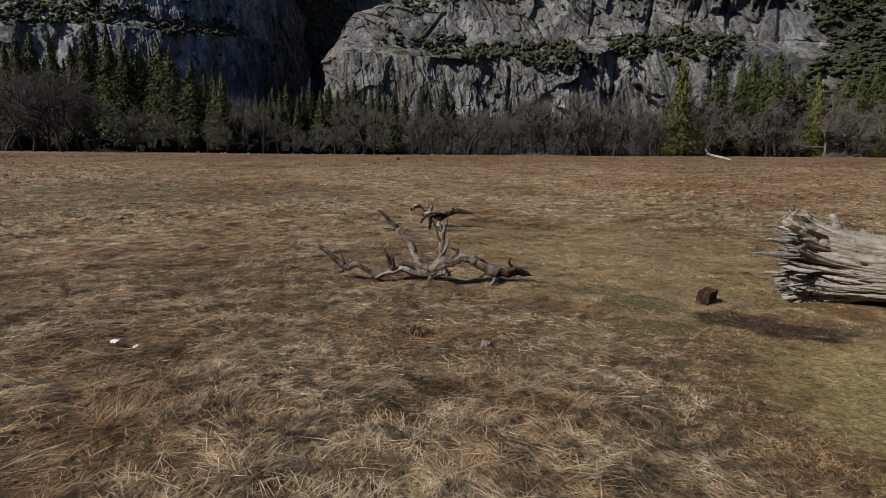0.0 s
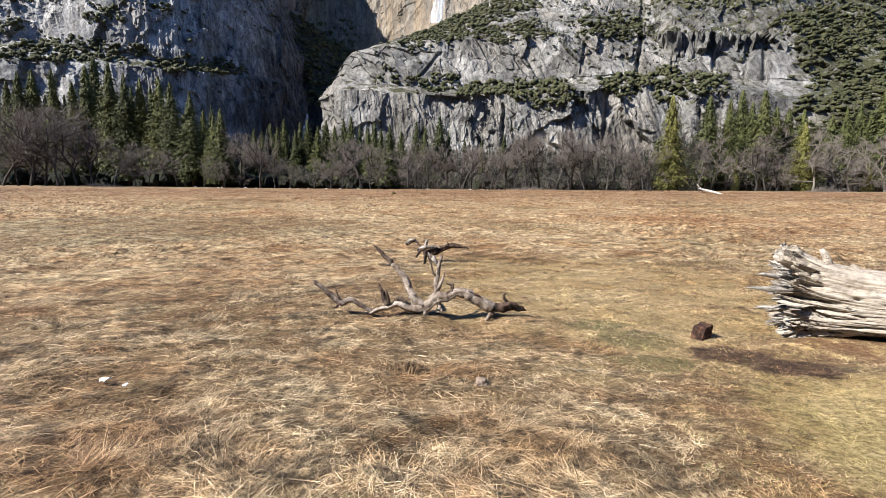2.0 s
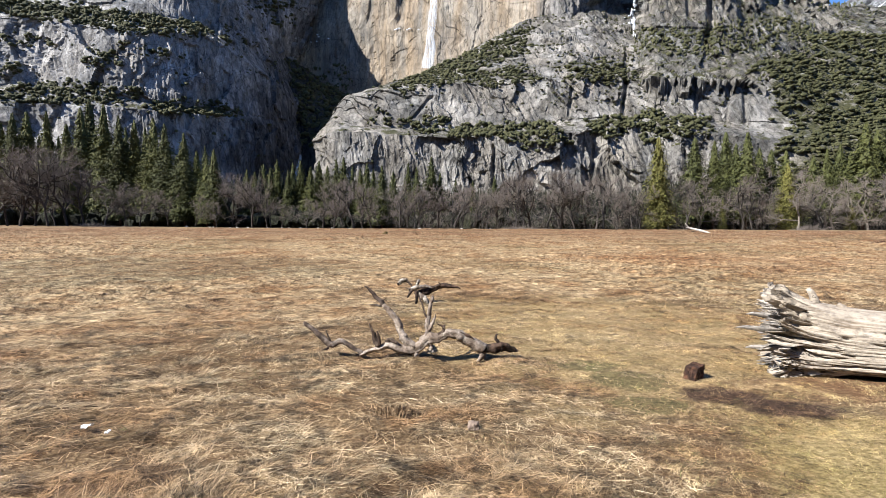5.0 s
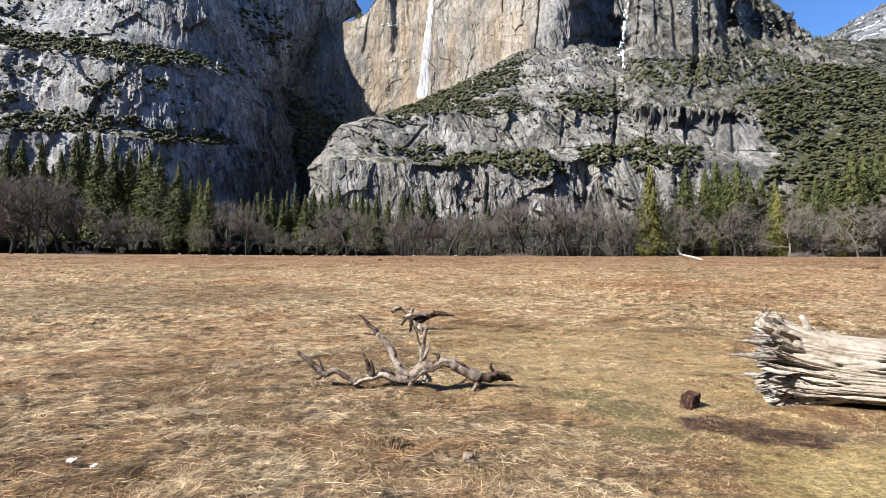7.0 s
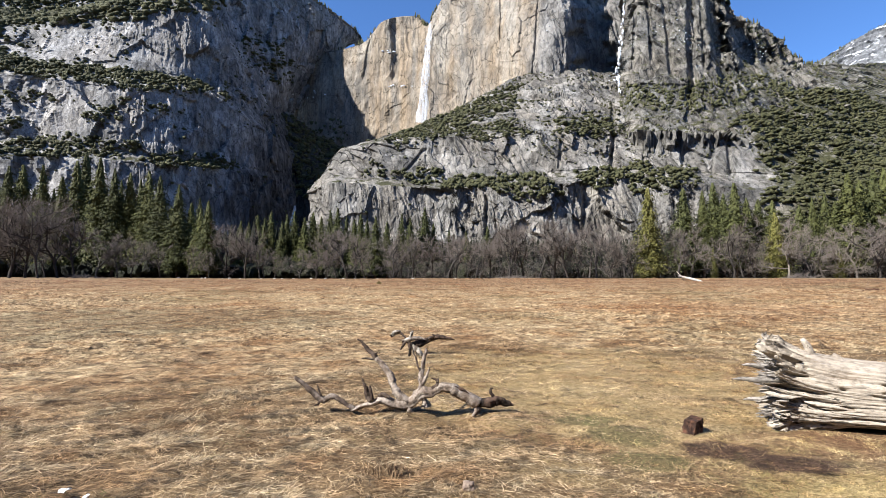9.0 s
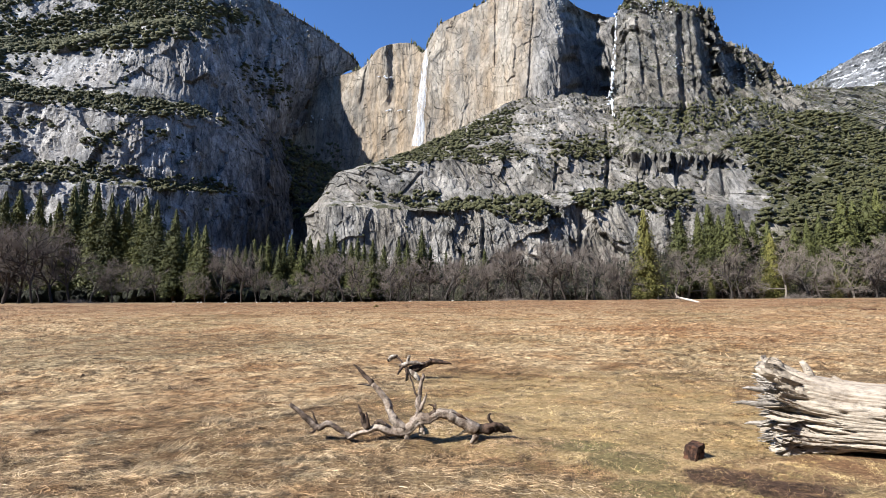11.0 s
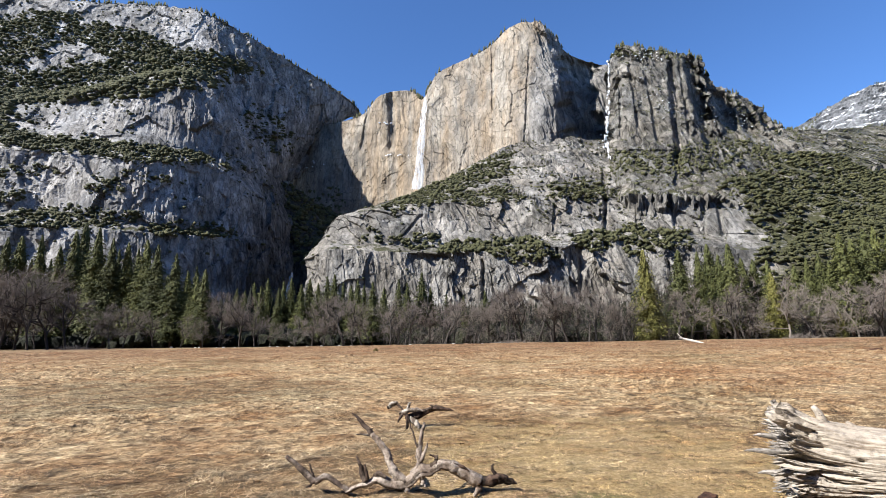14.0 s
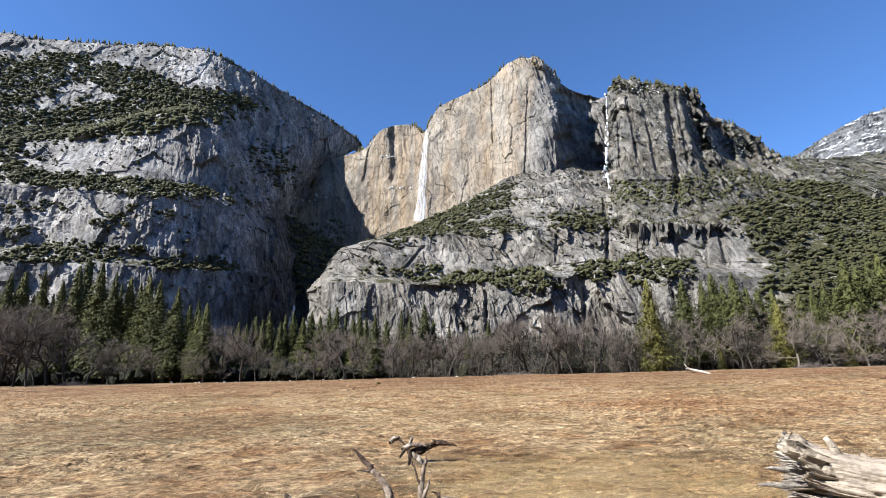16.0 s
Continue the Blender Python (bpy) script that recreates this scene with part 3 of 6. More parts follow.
TOWER_FOOT = [(440, 1260, 470), (417, 1165, 440), (476, 1145, 434), (575, 1135, 426), (616, 1145, 425), (706, 1185, 430), (808, 1240, 439), (921, 1300, 466), (1047, 1350, 480), (1427, 1400, 485)]
TOWER_MID = [(490, 1380, 671), (465, 1260, 628), (534, 1235, 612), (617, 1220, 593), (688, 1280, 595), (771, 1340, 596), (876, 1380, 584), (978, 1420, 571), (1110, 1480, 582), (1519, 1560, 600)]
TOWER_RIM = [(524, 1420, 845), (520, 1350, 840), (587, 1320, 803), (702, 1310, 770), (748, 1370, 744), (853, 1430, 725), (953, 1480, 701), (1064, 1540, 667), (1219, 1640, 687), (1696, 1740, 752)]
LEFT_FOOT = [(-1025, 780, 85), (-838, 820, 83), (-689, 870, 82), (-560, 900, 81), (-510, 960, 84), (-474, 1020, 92), (-444, 1085, 103), (-423, 1160, 114), (-411, 1240, 128), (-404, 1330, 143)]
LEFT_BENCH_EDGE = [(-1113, 820, 214), (-908, 860, 218), (-739, 905, 221), (-594, 930, 219), (-537, 985, 222), (-497, 1045, 231), (-463, 1110, 230), (-441, 1190, 238), (-428, 1275, 246), (-419, 1365, 254)]
LEFT_BENCH_BACK = [(-1191, 870, 261), (-968, 910, 264), (-781, 950, 266), (-616, 960, 245), (-549, 1005, 241), (-507, 1065, 248), (-472, 1130, 254), (-449, 1210, 260), (-434, 1290, 264), (-425, 1380, 270)]
LEFT_MID_EDGE = [(-1254, 890, 390), (-1027, 940, 401), (-831, 985, 404), (-647, 985, 381), (-581, 1035, 401), (-534, 1095, 411), (-493, 1160, 386), (-467, 1240, 372), (-448, 1320, 347), (-434, 1405, 327)]
LEFT_MID_BACK = [(-1364, 960, 459), (-1113, 1010, 470), (-900, 1060, 472), (-698, 1055, 446), (-614, 1090, 448), (-558, 1140, 448), (-512, 1200, 418), (-482, 1280, 397), (-463, 1360, 382), (-448, 1445, 353)]
LEFT_TOP = [(-1457, 1010, 558), (-1182, 1060, 558), (-970, 1130, 569), (-841, 1140, 611), (-709, 1150, 659), (-604, 1185, 666), (-572, 1250, 607), (-541, 1330, 546), (-513, 1420, 486), (-497, 1510, 433)]
LEFT_SADDLE = [(-1614, 1110, 660), (-1304, 1160, 658), (-1081, 1250, 678), (-916, 1260, 694), (-771, 1275, 739), (-655, 1300, 748), (-614, 1350, 674), (-565, 1430, 599), (-531, 1520, 529), (-492, 1610, 450)]
UPPER_FOOT = [(-1700, 1180, 644), (-1229, 1240, 671), (-1080, 1250, 670), (-930, 1260, 677), (-750, 1270, 709), (-641, 1320, 660), (-582, 1350, 567), (-548, 1420, 514), (-534, 1480, 497), (-534, 1560, 504), (-542, 1640, 519), (-548, 1720, 533)]
UPPER_MID = [(-1937, 1300, 933), (-1380, 1360, 908), (-1211, 1370, 906), (-1048, 1390, 911), (-837, 1400, 888), (-703, 1400, 882), (-638, 1450, 790), (-584, 1510, 729), (-531, 1580, 709), (-497, 1660, 721), (-477, 1730, 745), (-471, 1790, 765)]
UPPER_RIM = [(-2155, 1400, 1243), (-1517, 1460, 1161), (-1334, 1480, 1138), (-1150, 1500, 1128), (-952, 1500, 1112), (-788, 1490, 1075), (-703, 1520, 1048), (-595, 1610, 1012), (-468, 1710, 966), (-389, 1790, 940), (-348, 1830, 920), (-324, 1860, 899)]
FAR_FOOT = [(1551, 2500, 605), (1770, 2500, 598), (1856, 2400, 569), (1990, 2350, 551), (2275, 2300, 528)]
FAR_RIM = [(2125, 3200, 1150), (2292, 3100, 1282), (2379, 3000, 1390), (2604, 2850, 1487), (2979, 2700, 1544)]
CONIFERS_WEST = [(-192.8, 214, 46.3), (-184.3, 210, 49.6), (-183.4, 216, 51.4), (-171.4, 212, 50.8), (-157.6, 205, 43.8), (-158.3, 214, 52.5), (-160.3, 222, 58.5), (-144.3, 208, 52.4), (-136.2, 205, 47.2), (-131.6, 208, 45.9), (-122.6, 206, 46.3), (-114.5, 200, 43.0), (-104.8, 196, 38.5), (-103.9, 204, 32.5), (-88.4, 186, 30.5), (-94.1, 192, 28.4)]
CONIFERS_MIDDLE = [(-88.3, 215, 26.6), (-88.8, 225, 26.7), (-86.8, 230, 30.8), (-78.2, 215, 27.4), (-77.9, 222, 31.7), (-70.7, 215, 26.3), (-70.9, 222, 30.1), (-66.4, 218, 31.0), (-61.1, 215, 27.6), (-59.5, 222, 30.9), (-52.9, 210, 27.4), (-52, 222, 31.8), (-47.3, 215, 31.8), (-45.6, 225, 29.1), (-40.2, 215, 26.9), (-36.9, 212, 28.8), (-33.1, 205, 25.6), (-28.4, 196, 25.8), (-26, 212, 25.4), (-20.8, 222, 30.4), (-16.7, 216, 27.6), (-10.7, 222, 32.7), (-7.2, 226, 26.2), (-0.3, 230, 24.0), (7.3, 230, 23.3), (17, 230, 25.2)]
CONIFERS_EAST = [(86.5, 190, 35.2), (93.5, 190, 34.3), (105.2, 205, 40.0), (106.6, 200, 34.5), (105.3, 190, 37.1), (115.4, 200, 33.1), (119.9, 200, 32.5), (114.1, 182, 29.2), (135.6, 200, 30.1), (137.2, 195, 31.9), (149.3, 205, 35.2), (145.9, 195, 30.9), (147.1, 190, 40.7), (163.3, 205, 40.9), (160.5, 195, 42.9), (172.9, 205, 45.9), (174, 200, 42.4), (178.6, 195, 45.6)]
CONIFERS_WEST_BACK = [(-218.7, 232, 44.4), (-217.4, 235, 49.5), (-195, 216, 41.3), (-193.9, 219, 46.1), (-191.7, 222, 42.3), (-190.4, 225, 47.2), (-188, 228, 43.2), (-186.4, 231, 48.3), (-183.8, 234, 44.2), (-165, 215, 44.9), (-162.7, 218, 41.1), (-161, 221, 45.9), (-158.4, 224, 42.1), (-156.5, 227, 47.0), (-153.8, 230, 43.1), (-151.6, 233, 48.1), (-134.7, 214, 40.0), (-132.7, 217, 44.7), (-129.4, 220, 33.4), (-127.2, 223, 38.1), (-124.3, 226, 34.2), (-121.8, 229, 39.0), (-118.6, 232, 34.9), (-115.9, 235, 39.8), (-102.1, 216, 32.5)]
CEDARS = [(64.2, 166, 31.1), (87.7, 172, 11.4), (111, 176, 24.0), (129.4, 172, 10.5)]
OAKS_WEST = [(-141.1, 145, 27.4), (-143.5, 155, 27.4), (-133.7, 150, 26.4), (-128.3, 148, 27.7), (-130.3, 156, 28.7), (-119.7, 148, 25.9), (-119.4, 155, 25.2), (-117.7, 160, 25.6), (-115.3, 166, 18.5), (-110.8, 170, 16.7), (-108.9, 174, 16.1), (-97.5, 172, 15.0), (-91.8, 178, 13.8), (-82, 174, 10.0), (-81.9, 186, 22.4), (-71.3, 178, 21.0), (-66.1, 178, 19.8), (-59.6, 174, 10.4), (-44.3, 170, 16.4), (-42.6, 178, 15.5)]
OAKS_MIDDLE = [(-35.2, 176, 19.9), (-33.1, 182, 18.9), (-28.9, 176, 17.9), (-19.4, 174, 18.7), (-16.9, 180, 17.1), (-12.6, 176, 17.3), (-6.1, 178, 17.7), (-0.7, 166, 16.6), (2.1, 176, 17.4), (6, 178, 15.6), (8.6, 172, 14.3), (13.7, 176, 15.7), (19.1, 164, 21.9), (24.2, 168, 19.7), (30.1, 174, 20.7), (34.1, 168, 22.2), (37.7, 164, 21.3), (43, 170, 18.2), (47.8, 168, 21.6)]
OAKS_EAST = [(52.4, 168, 18.6), (56.5, 170, 15.0), (58.2, 165, 16.4), (68.7, 168, 16.5), (72.8, 164, 21.8), (79.9, 172, 20.5), (94.3, 172, 23.3), (102.2, 180, 20.0), (102.3, 174, 16.6), (108.7, 178, 18.9), (107.6, 165, 22.9), (118.5, 170, 19.7), (128.6, 178, 19.7), (130.3, 174, 20.0), (133.3, 170, 21.4), (139.1, 168, 22.9), (147.7, 170, 23.0)]
OAKS_BEHIND = [(-179, 190, 19.5), (-165.1, 190, 18.9), (-151.2, 190, 18.3), (-82.6, 190, 15.3), (-69.1, 190, 14.7), (-55.6, 190, 14.1), (-42.1, 190, 13.5), (-28.7, 190, 12.9), (-15.3, 190, 17.7), (-1.9, 190, 17.1), (11.4, 190, 16.5), (24.9, 190, 20.9), (38.2, 190, 20.3), (51.4, 190, 19.7), (64.6, 190, 19.1), (77.7, 190, 18.5), (90.8, 190, 17.9), (103.9, 190, 17.3), (116.9, 190, 16.7), (129.9, 190, 16.1), (142.8, 190, 15.5), (156.4, 190, 20.3), (169.2, 190, 19.7)]
RAVINE_FOOT = [(-483, 1420, 226), (-405, 1400, 220), (-327, 1400, 250), (-253, 1430, 285), (-159, 1460, 305)]
RAVINE_TOP = [(-574, 1560, 559), (-507, 1590, 520), (-411, 1660, 463), (-310, 1640, 411), (-194, 1610, 400)]


# ---------------------------------------------------------------- ground
def ground_height(x, y):
    x, y = np.asarray(x, float), np.asarray(y, float)
    near = np.hypot(x, y)
    rise = 1.35 * smooth(15, 165, y) + 0.7 * smooth(20, 160, -x + 0.2 * y - 40) * smooth(40, 150, y)
    rise = rise + 0.088 * np.clip(y - 240, 0, 700) + 0.05 * np.clip(np.abs(x) - 420, 0, 600)
    bumps = 0.035 * fbm(x * 1.3, y * 1.3, 0, 4, 3) + 0.02 * fbm(x * 5, y * 5, 0, 2, 5)
    rank = smooth(11, 7, near) * (1 - 0.85 * smooth(0.4, 1.8, x)) * smooth(1.0, 2.2, near)
    bumps = bumps + 0.050 * rank * fbm(x * 1.9 + 0.4 * y, y * 2.6, 0, 3, 14, True)
    bumps = bumps + 0.22 * smooth(9, 40, near) * fbm(x * 0.22, y * 0.30, 0, 4, 8) + 0.07 * smooth(7, 16, near) * fbm(x * 0.7, y * 1.2, 0, 3, 9)
    return rise + bumps * np.clip(1.5 - near / 900, 0, 1)


def spaced(lo, hi, fine, grow):
    out, v, step = [0.0], 0.0, fine
    while v < hi:
        v += step
        step *= grow
        out.append(v)
    neg, v, step = [], 0.0, fine
    while v > lo:
        v -= step
        step *= grow
        neg.append(v)
    return np.array(neg[::-1] + out)


gx = spaced(-4200, 4200, 0.075, 1.047)
gy = spaced(-4200, 4600, 0.065, 1.037) + 4.0
GX, GY = np.meshgrid(gx, gy)
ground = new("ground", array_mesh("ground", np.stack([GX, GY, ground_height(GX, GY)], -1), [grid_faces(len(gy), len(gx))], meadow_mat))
tagged(ground, "flat meadow of matted dry grass with bare soil patches", "meadow", kind="structure")


# ---------------------------------------------------------------- cliffs
def bearings(x, y, z):
    """Bearing and rise over the meadow's near end, in hundredths: x / y and z / y."""
    return 100 * x / y, 100 * z / y


def chimneys(g, cuts, seed):
    """How far back gullies and chimneys lie in a wall. A cut runs from one bearing and rise up to another, with a half-width and a depth in metres."""
    a, e = bearings(g[..., 0], g[..., 1], g[..., 2])
    back = np.zeros(a.shape)
    for k, (a0, e0, a1, e1, wide, deep) in enumerate(cuts):
        t = (e - e0) / (e1 - e0)
        mid = a0 + (a1 - a0) * np.clip(t, 0, 1) + 0.6 * wide * fbm(e / 3.0, k * 7.3, 0, 3, seed + 70)
        side = (a - mid) / (wide * (1 + 0.35 * fbm(e / 2.0, k * 3.1, 5, 2, seed + 71)))
        back = back + deep * np.exp(-side ** 4) * smooth(-0.12, 0.06, t) * smooth(1.15, 0.95, t)
    return back


def cliff(name, contours, columns, steps, material, label, rough=1.0, groove=1.0, seed=0, skirt=90, tall=1.0, flute=0.6, rough_east=0.0, cuts=(), terraces=False, fine=1.0, lean=-15):
    """Lofts the contours, foot to rim, then breaks the sheet into buttresses, grooves and ledges."""
    foot = [(x, y + lean, z - skirt) for x, y, z in contours[0]]
    lines = [spline(c, columns) for c in [foot] + list(contours)]
    steps = [4] + list(steps)
    rows = [lines[0][None]]
    for a, b, n in zip(lines[:-1], lines[1:], steps):
        t = np.linspace(0, 1, n + 1)[1:, None, None]
        rows.append(a[None] * (1 - t) + b[None] * t)
    g = np.concatenate(rows)
    dv, du = np.gradient(g, axis=0), np.gradient(g, axis=1)
    nrm = np.cross(du, dv)
    nrm /= np.linalg.norm(nrm, axis=2)[..., None] + 1e-9
    steep = np.clip(1.15 - np.abs(nrm[..., 2]), 0, 1)
    sheer = steep * smooth(0.45, 0.8, steep)
    x, y, z = g[..., 0], g[..., 1], g[..., 2]
    rough = rough + rough_east * smooth(0.13, 0.19, x / y)
    along = x + 0.6 * y
    d = rough * 14 * fbm(along / 90, z / 120, y / 200, 4, seed)
    d = d + groove * sheer * 11 * fbm(along / 34 + 0.8 * fbm(along / 60, z / 80, 0, 2, seed + 9), z / 190, 0, 4, seed + 1, True)
    d = d + flute * sheer * 3.2 * fbm(along / 9, z / 130, 0, 3, seed + 21, True)
    bend = 0.35 * fbm(along / 50, z / 50, y / 80, 3, seed + 12)
    d = d + steep * rough * 12 * facets(along / 60 + bend, y / 120, z / (85 * tall) + bend, seed + 5)
    patchy = smooth(-0.15, 0.35, fbm(along / 110, z / 90, 0, 2, seed + 13))
    d = d + fine * rough * (1.6 + 4.0 * patchy) * facets(along / 15 + bend, y / 60, z / (30 * tall) - bend, seed + 6, 1.6)
    d = d + sheer * fine * rough * (0.8 + 1.6 * patchy) * facets(along / 5.5 + bend, y / 30, z / (10 * tall) - bend, seed + 8, 1.6)
    d = d + fine * rough * 2.2 * fbm(x / 24, y / 34, z / 18, 2, seed + 2, True)
    flatn = nrm * np.array((1, 1, 0.35))
    g = g + flatn * d[..., None]
    g[..., 2] += rough * steep * 5 * fbm(x / 45, y / 45, z / 12, 2, seed + 4)
    if terraces:
        a, e = bearings(g[..., 0], g[..., 1], g[..., 2])
        gentle = smooth(8, 16, a) * smooth(66, 58, a) * smooth(27, 30, e)
        wave = g[..., 2] / 34 + 1.6 * fbm(along / 130, y / 160, 0, 3, seed + 40) + along / 300
        g[..., 2] += gentle * 5.2 * np.sin(2 * math.pi * wave) * (0.4 + 0.6 * smooth(-0.3, 0.3, fbm(along / 60, z / 60, 0, 2, seed + 41)))
    if len(cuts):
        g = g * (1 + chimneys(g, cuts, seed) / np.linalg.norm(g, axis=2))[..., None]
    ob = new(name, array_mesh(name, g, [grid_faces(g.shape[0], columns)], material, False))
    return tagged(ob, label, "cliff", kind="structure"), g


def lowered(line, dy, dz):
    return [(x, y + dy, z - dz) for x, y, z in line]


FRONT_CUTS = [(31.8, 18.5, 32.3, 33.5, 0.45, 20), (45.7, 22, 45.9, 28.5, 0.4, 13), (46.4, 30, 47.0, 38, 0.45, 14), (7.1, 9, 7.2, 16, 0.3, 9), (38.0, 20, 38.4, 31, 0.25, 7),
              (-8.5, 21.5, -5.0, 25.5, 0.5, 7), (51.5, 20, 51.8, 27, 0.35, 8), (55.0, 20, 54.6, 33, 0.4, 10), (21.5, 22, 22.0, 27, 0.3, 6), (26.0, 8, 26.2, 16, 0.3, 7)]
TOWER_CUTS = [(47.8, 35, 48.5, 57, 0.75, 34), (54.3, 40, 52.4, 57.5, 1.3, 45), (44.0, 41, 43.0, 54, 0.5, 16), (40.2, 44, 39.6, 57, 0.4, 12), (60.0, 40, 57.6, 50, 1.5, 30),
              (36.6, 42, 37.3, 56, 0.35, 10), (50.6, 42, 50.2, 58, 0.35, 10), (64.5, 38, 62.0, 45, 1.0, 20)]
BACK_CUTS = [(29.6, 36, 28.0, 58, 3.2, 80), (10.4, 48, 10.6, 62, 0.3, 8), (-10.8, 40, -11.2, 52, 0.8, 16), (16.5, 40, 18.5, 60, 0.3, 8), (-17.0, 40, -15.5, 50, 0.4, 10)]
cliff_front, G_FRONT = cliff("cliff_front", [FRONT_FOOT, FRONT_BENCH_EDGE, FRONT_BENCH_BACK, FRONT_TIER_TOP, FRONT_CREST, lowered(FRONT_CREST, 160, 60)],
                             700, (70, 18, 60, 80, 6), rock_front, "grey granite cliff band with a wooded bench and talus above", 0.9, 0.8, 11, 90, 1.0, 0.7, cuts=FRONT_CUTS, terraces=True, fine=0.85)
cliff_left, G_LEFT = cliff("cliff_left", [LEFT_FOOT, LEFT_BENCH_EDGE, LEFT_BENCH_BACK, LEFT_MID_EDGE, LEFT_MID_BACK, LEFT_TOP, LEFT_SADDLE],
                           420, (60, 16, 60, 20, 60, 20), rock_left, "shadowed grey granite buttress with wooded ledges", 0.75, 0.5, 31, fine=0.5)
cliff_back, G_BACK = cliff("cliff_back", [BACK_FOOT, BACK_MID, BACK_RIM, lowered(BACK_RIM, 200, -25)],
                           420, (80, 90, 6), rock_back, "tall tan granite wall behind the waterfall", 0.16, 0.6, 51, 380, 3.0, 0.5, 0.5, BACK_CUTS)
cliff_tower, G_TOWER = cliff("cliff_tower", [TOWER_BASE, TOWER_FOOT, TOWER_MID, TOWER_RIM, lowered(TOWER_RIM, 220, 10)],
                             520, (45, 60, 60, 6), rock_tower, "dark grey fluted granite tower and shoulder", 1.0, 1.0, 71, 50, 1.5, 0.5, cuts=TOWER_CUTS, fine=1.7, lean=8)
cliff_upper, G_UPPER = cliff("cliff_upper", [UPPER_FOOT, UPPER_MID, UPPER_RIM, lowered(UPPER_RIM, 250, -20)],
                             400, (80, 80, 6), rock_upper, "high granite wall and wooded slope under the rim", 0.7, 0.6, 91, fine=0.5)
cliff_far, G_FAR = cliff("cliff_far", [FAR_FOOT, FAR_RIM, lowered(FAR_RIM, 300, 0)],
                         160, (90, 8), rock_far, "distant granite ridge with snow patches", 2.0, 1.6, 111)
cliff_ravine, G_RAVINE = cliff("cliff_ravine", [RAVINE_FOOT, RAVINE_TOP], 60, (40,), rock_shade, "shaded wooded ravine between the granite walls", 0.8, 0.6, 131, 420)


# unseen wall behind the camera, added to hold back low sky light
SOUTH_FOOT = [(-3600, -500, 40), (-2200, -800, 40), (-900, -950, 40), (300, -1000, 40), (1500, -900, 40), (3200, -500, 40)]
SOUTH_RIM = [(-3900, -900, 620), (-2400, -1250, 760), (-1000, -1500, 900), (400, -1500, 980), (1700, -1350, 860), (3500, -900, 700)]
cliff_south, G_SOUTH = cliff("cliff_south", [SOUTH_FOOT, SOUTH_RIM], 90, (26,), rock_shade, "unseen dark valley wall behind the camera, blocking low sky", 1.5, 1.0, 151)


# ---------------------------------------------------------------- woods on the cliffs
ICO = bmesh.new()
bmesh.ops.create_icosphere(ICO, subdivisions=1, radius=1.0)
ICO_V = np.array([v.co[:] for v in ICO.verts])
ICO_F = np.array([[v.index for v in f.verts] for f in ICO.faces])
ICO.free()
rng = np.random.default_rng(7)


def scatter(g, chance, count):
    """Picks places on a lofted sheet with a chance by place and slope."""
    du, dv = g[:-1, 1:] - g[:-1, :-1], g[1:, :-1] - g[:-1, :-1]
    c = np.cross(du, dv)
    area = np.linalg.norm(c, axis=2) + 1e-9
    up = np.abs(c[..., 2]) / area
    mid = (g[:-1, :-1] + g[1:, 1:]) * 0.5
    w = (area * chance(mid[..., 0], mid[..., 1], mid[..., 2], up) * (np.abs(mid[..., 0] / mid[..., 1]) < 1.02)).ravel()
    pick = rng.choice(len(w), size=count, p=w / w.sum())
    spot = mid.reshape(-1, 3)[pick] + rng.normal(0, 1.2, (count, 3)) * (1, 1, 0)
    return spot


def rounded_trees(pile, spots, low, high, wide, lobes=1):
    """Ragged low crowns: uneven leafy clumps, some with several lobes."""
    n = len(spots)
    h = low + (high - low) * rng.random(n) ** 1.7
    r = h * wide * rng.uniform(0.8, 1.4, n)
    for k in range(lobes):
        aside = rng.normal(0, 0.55, (n, 3)) * (r * (lobes > 1))[:, None] * (1, 1, 0.3)
        size = np.stack([r, r, h * 0.5], 1) * (1.0, 0.74, 0.62, 0.55)[min(lobes, 4) - 1] * rng.uniform(0.8, 1.2, (n, 1))
        ball = ICO_V[None] * rng.uniform(0.62, 1.38, (n, len(ICO_V), 1)) * size[:, None, :]
        mid = np.asarray(spots) + aside + np.stack([0 * h, 0 * h, h * 0.36], 1)
        v = ball + mid[:, None, :]
        o = (np.arange(n) * len(ICO_V))[:, None, None]
        pile.add(v.reshape(-1, 3), (o + ICO_F[None]).reshape(-1, 3))


def pointed_trees(pile, spots, low, high, wide=0.2, sides=5):
    ang = np.linspace(0, 2 * math.pi, sides, endpoint=False)
    k = np.arange(sides)
    for p in spots:
        h = rng.uniform(low, high)
        for lo, hi, r in ((0.05, 0.62, 1.0), (0.38, 1.0, 0.66)):
            rr = h * wide * r * rng.uniform(0.7, 1.3, sides)
            ring = np.stack([np.cos(ang) * rr, np.sin(ang) * rr, h * (lo + rng.uniform(-0.05, 0.05, sides))], 1)
            v = np.concatenate([ring, [[rng.normal(0, 0.02) * h, 0, h * hi]]]) + p
            pile.add(v, np.stack([k, (k + 1) % sides, np.full(sides, sides)], 1))


def clumps(x, y, z, size, seed):
    return value_noise(x / size, y / size, z / size, seed) * 0.6 + value_noise(x * 3.4 / size, y * 3.4 / size, z * 3.4 / size, seed + 1) * 0.4


def crevice(x, y, z, up):
    """Single shrubs in cracks of the steeper rock."""
    return smooth(0.25, 0.6, up) * smooth(0.44, 0.60, clumps(x, y, z, 60, 25))


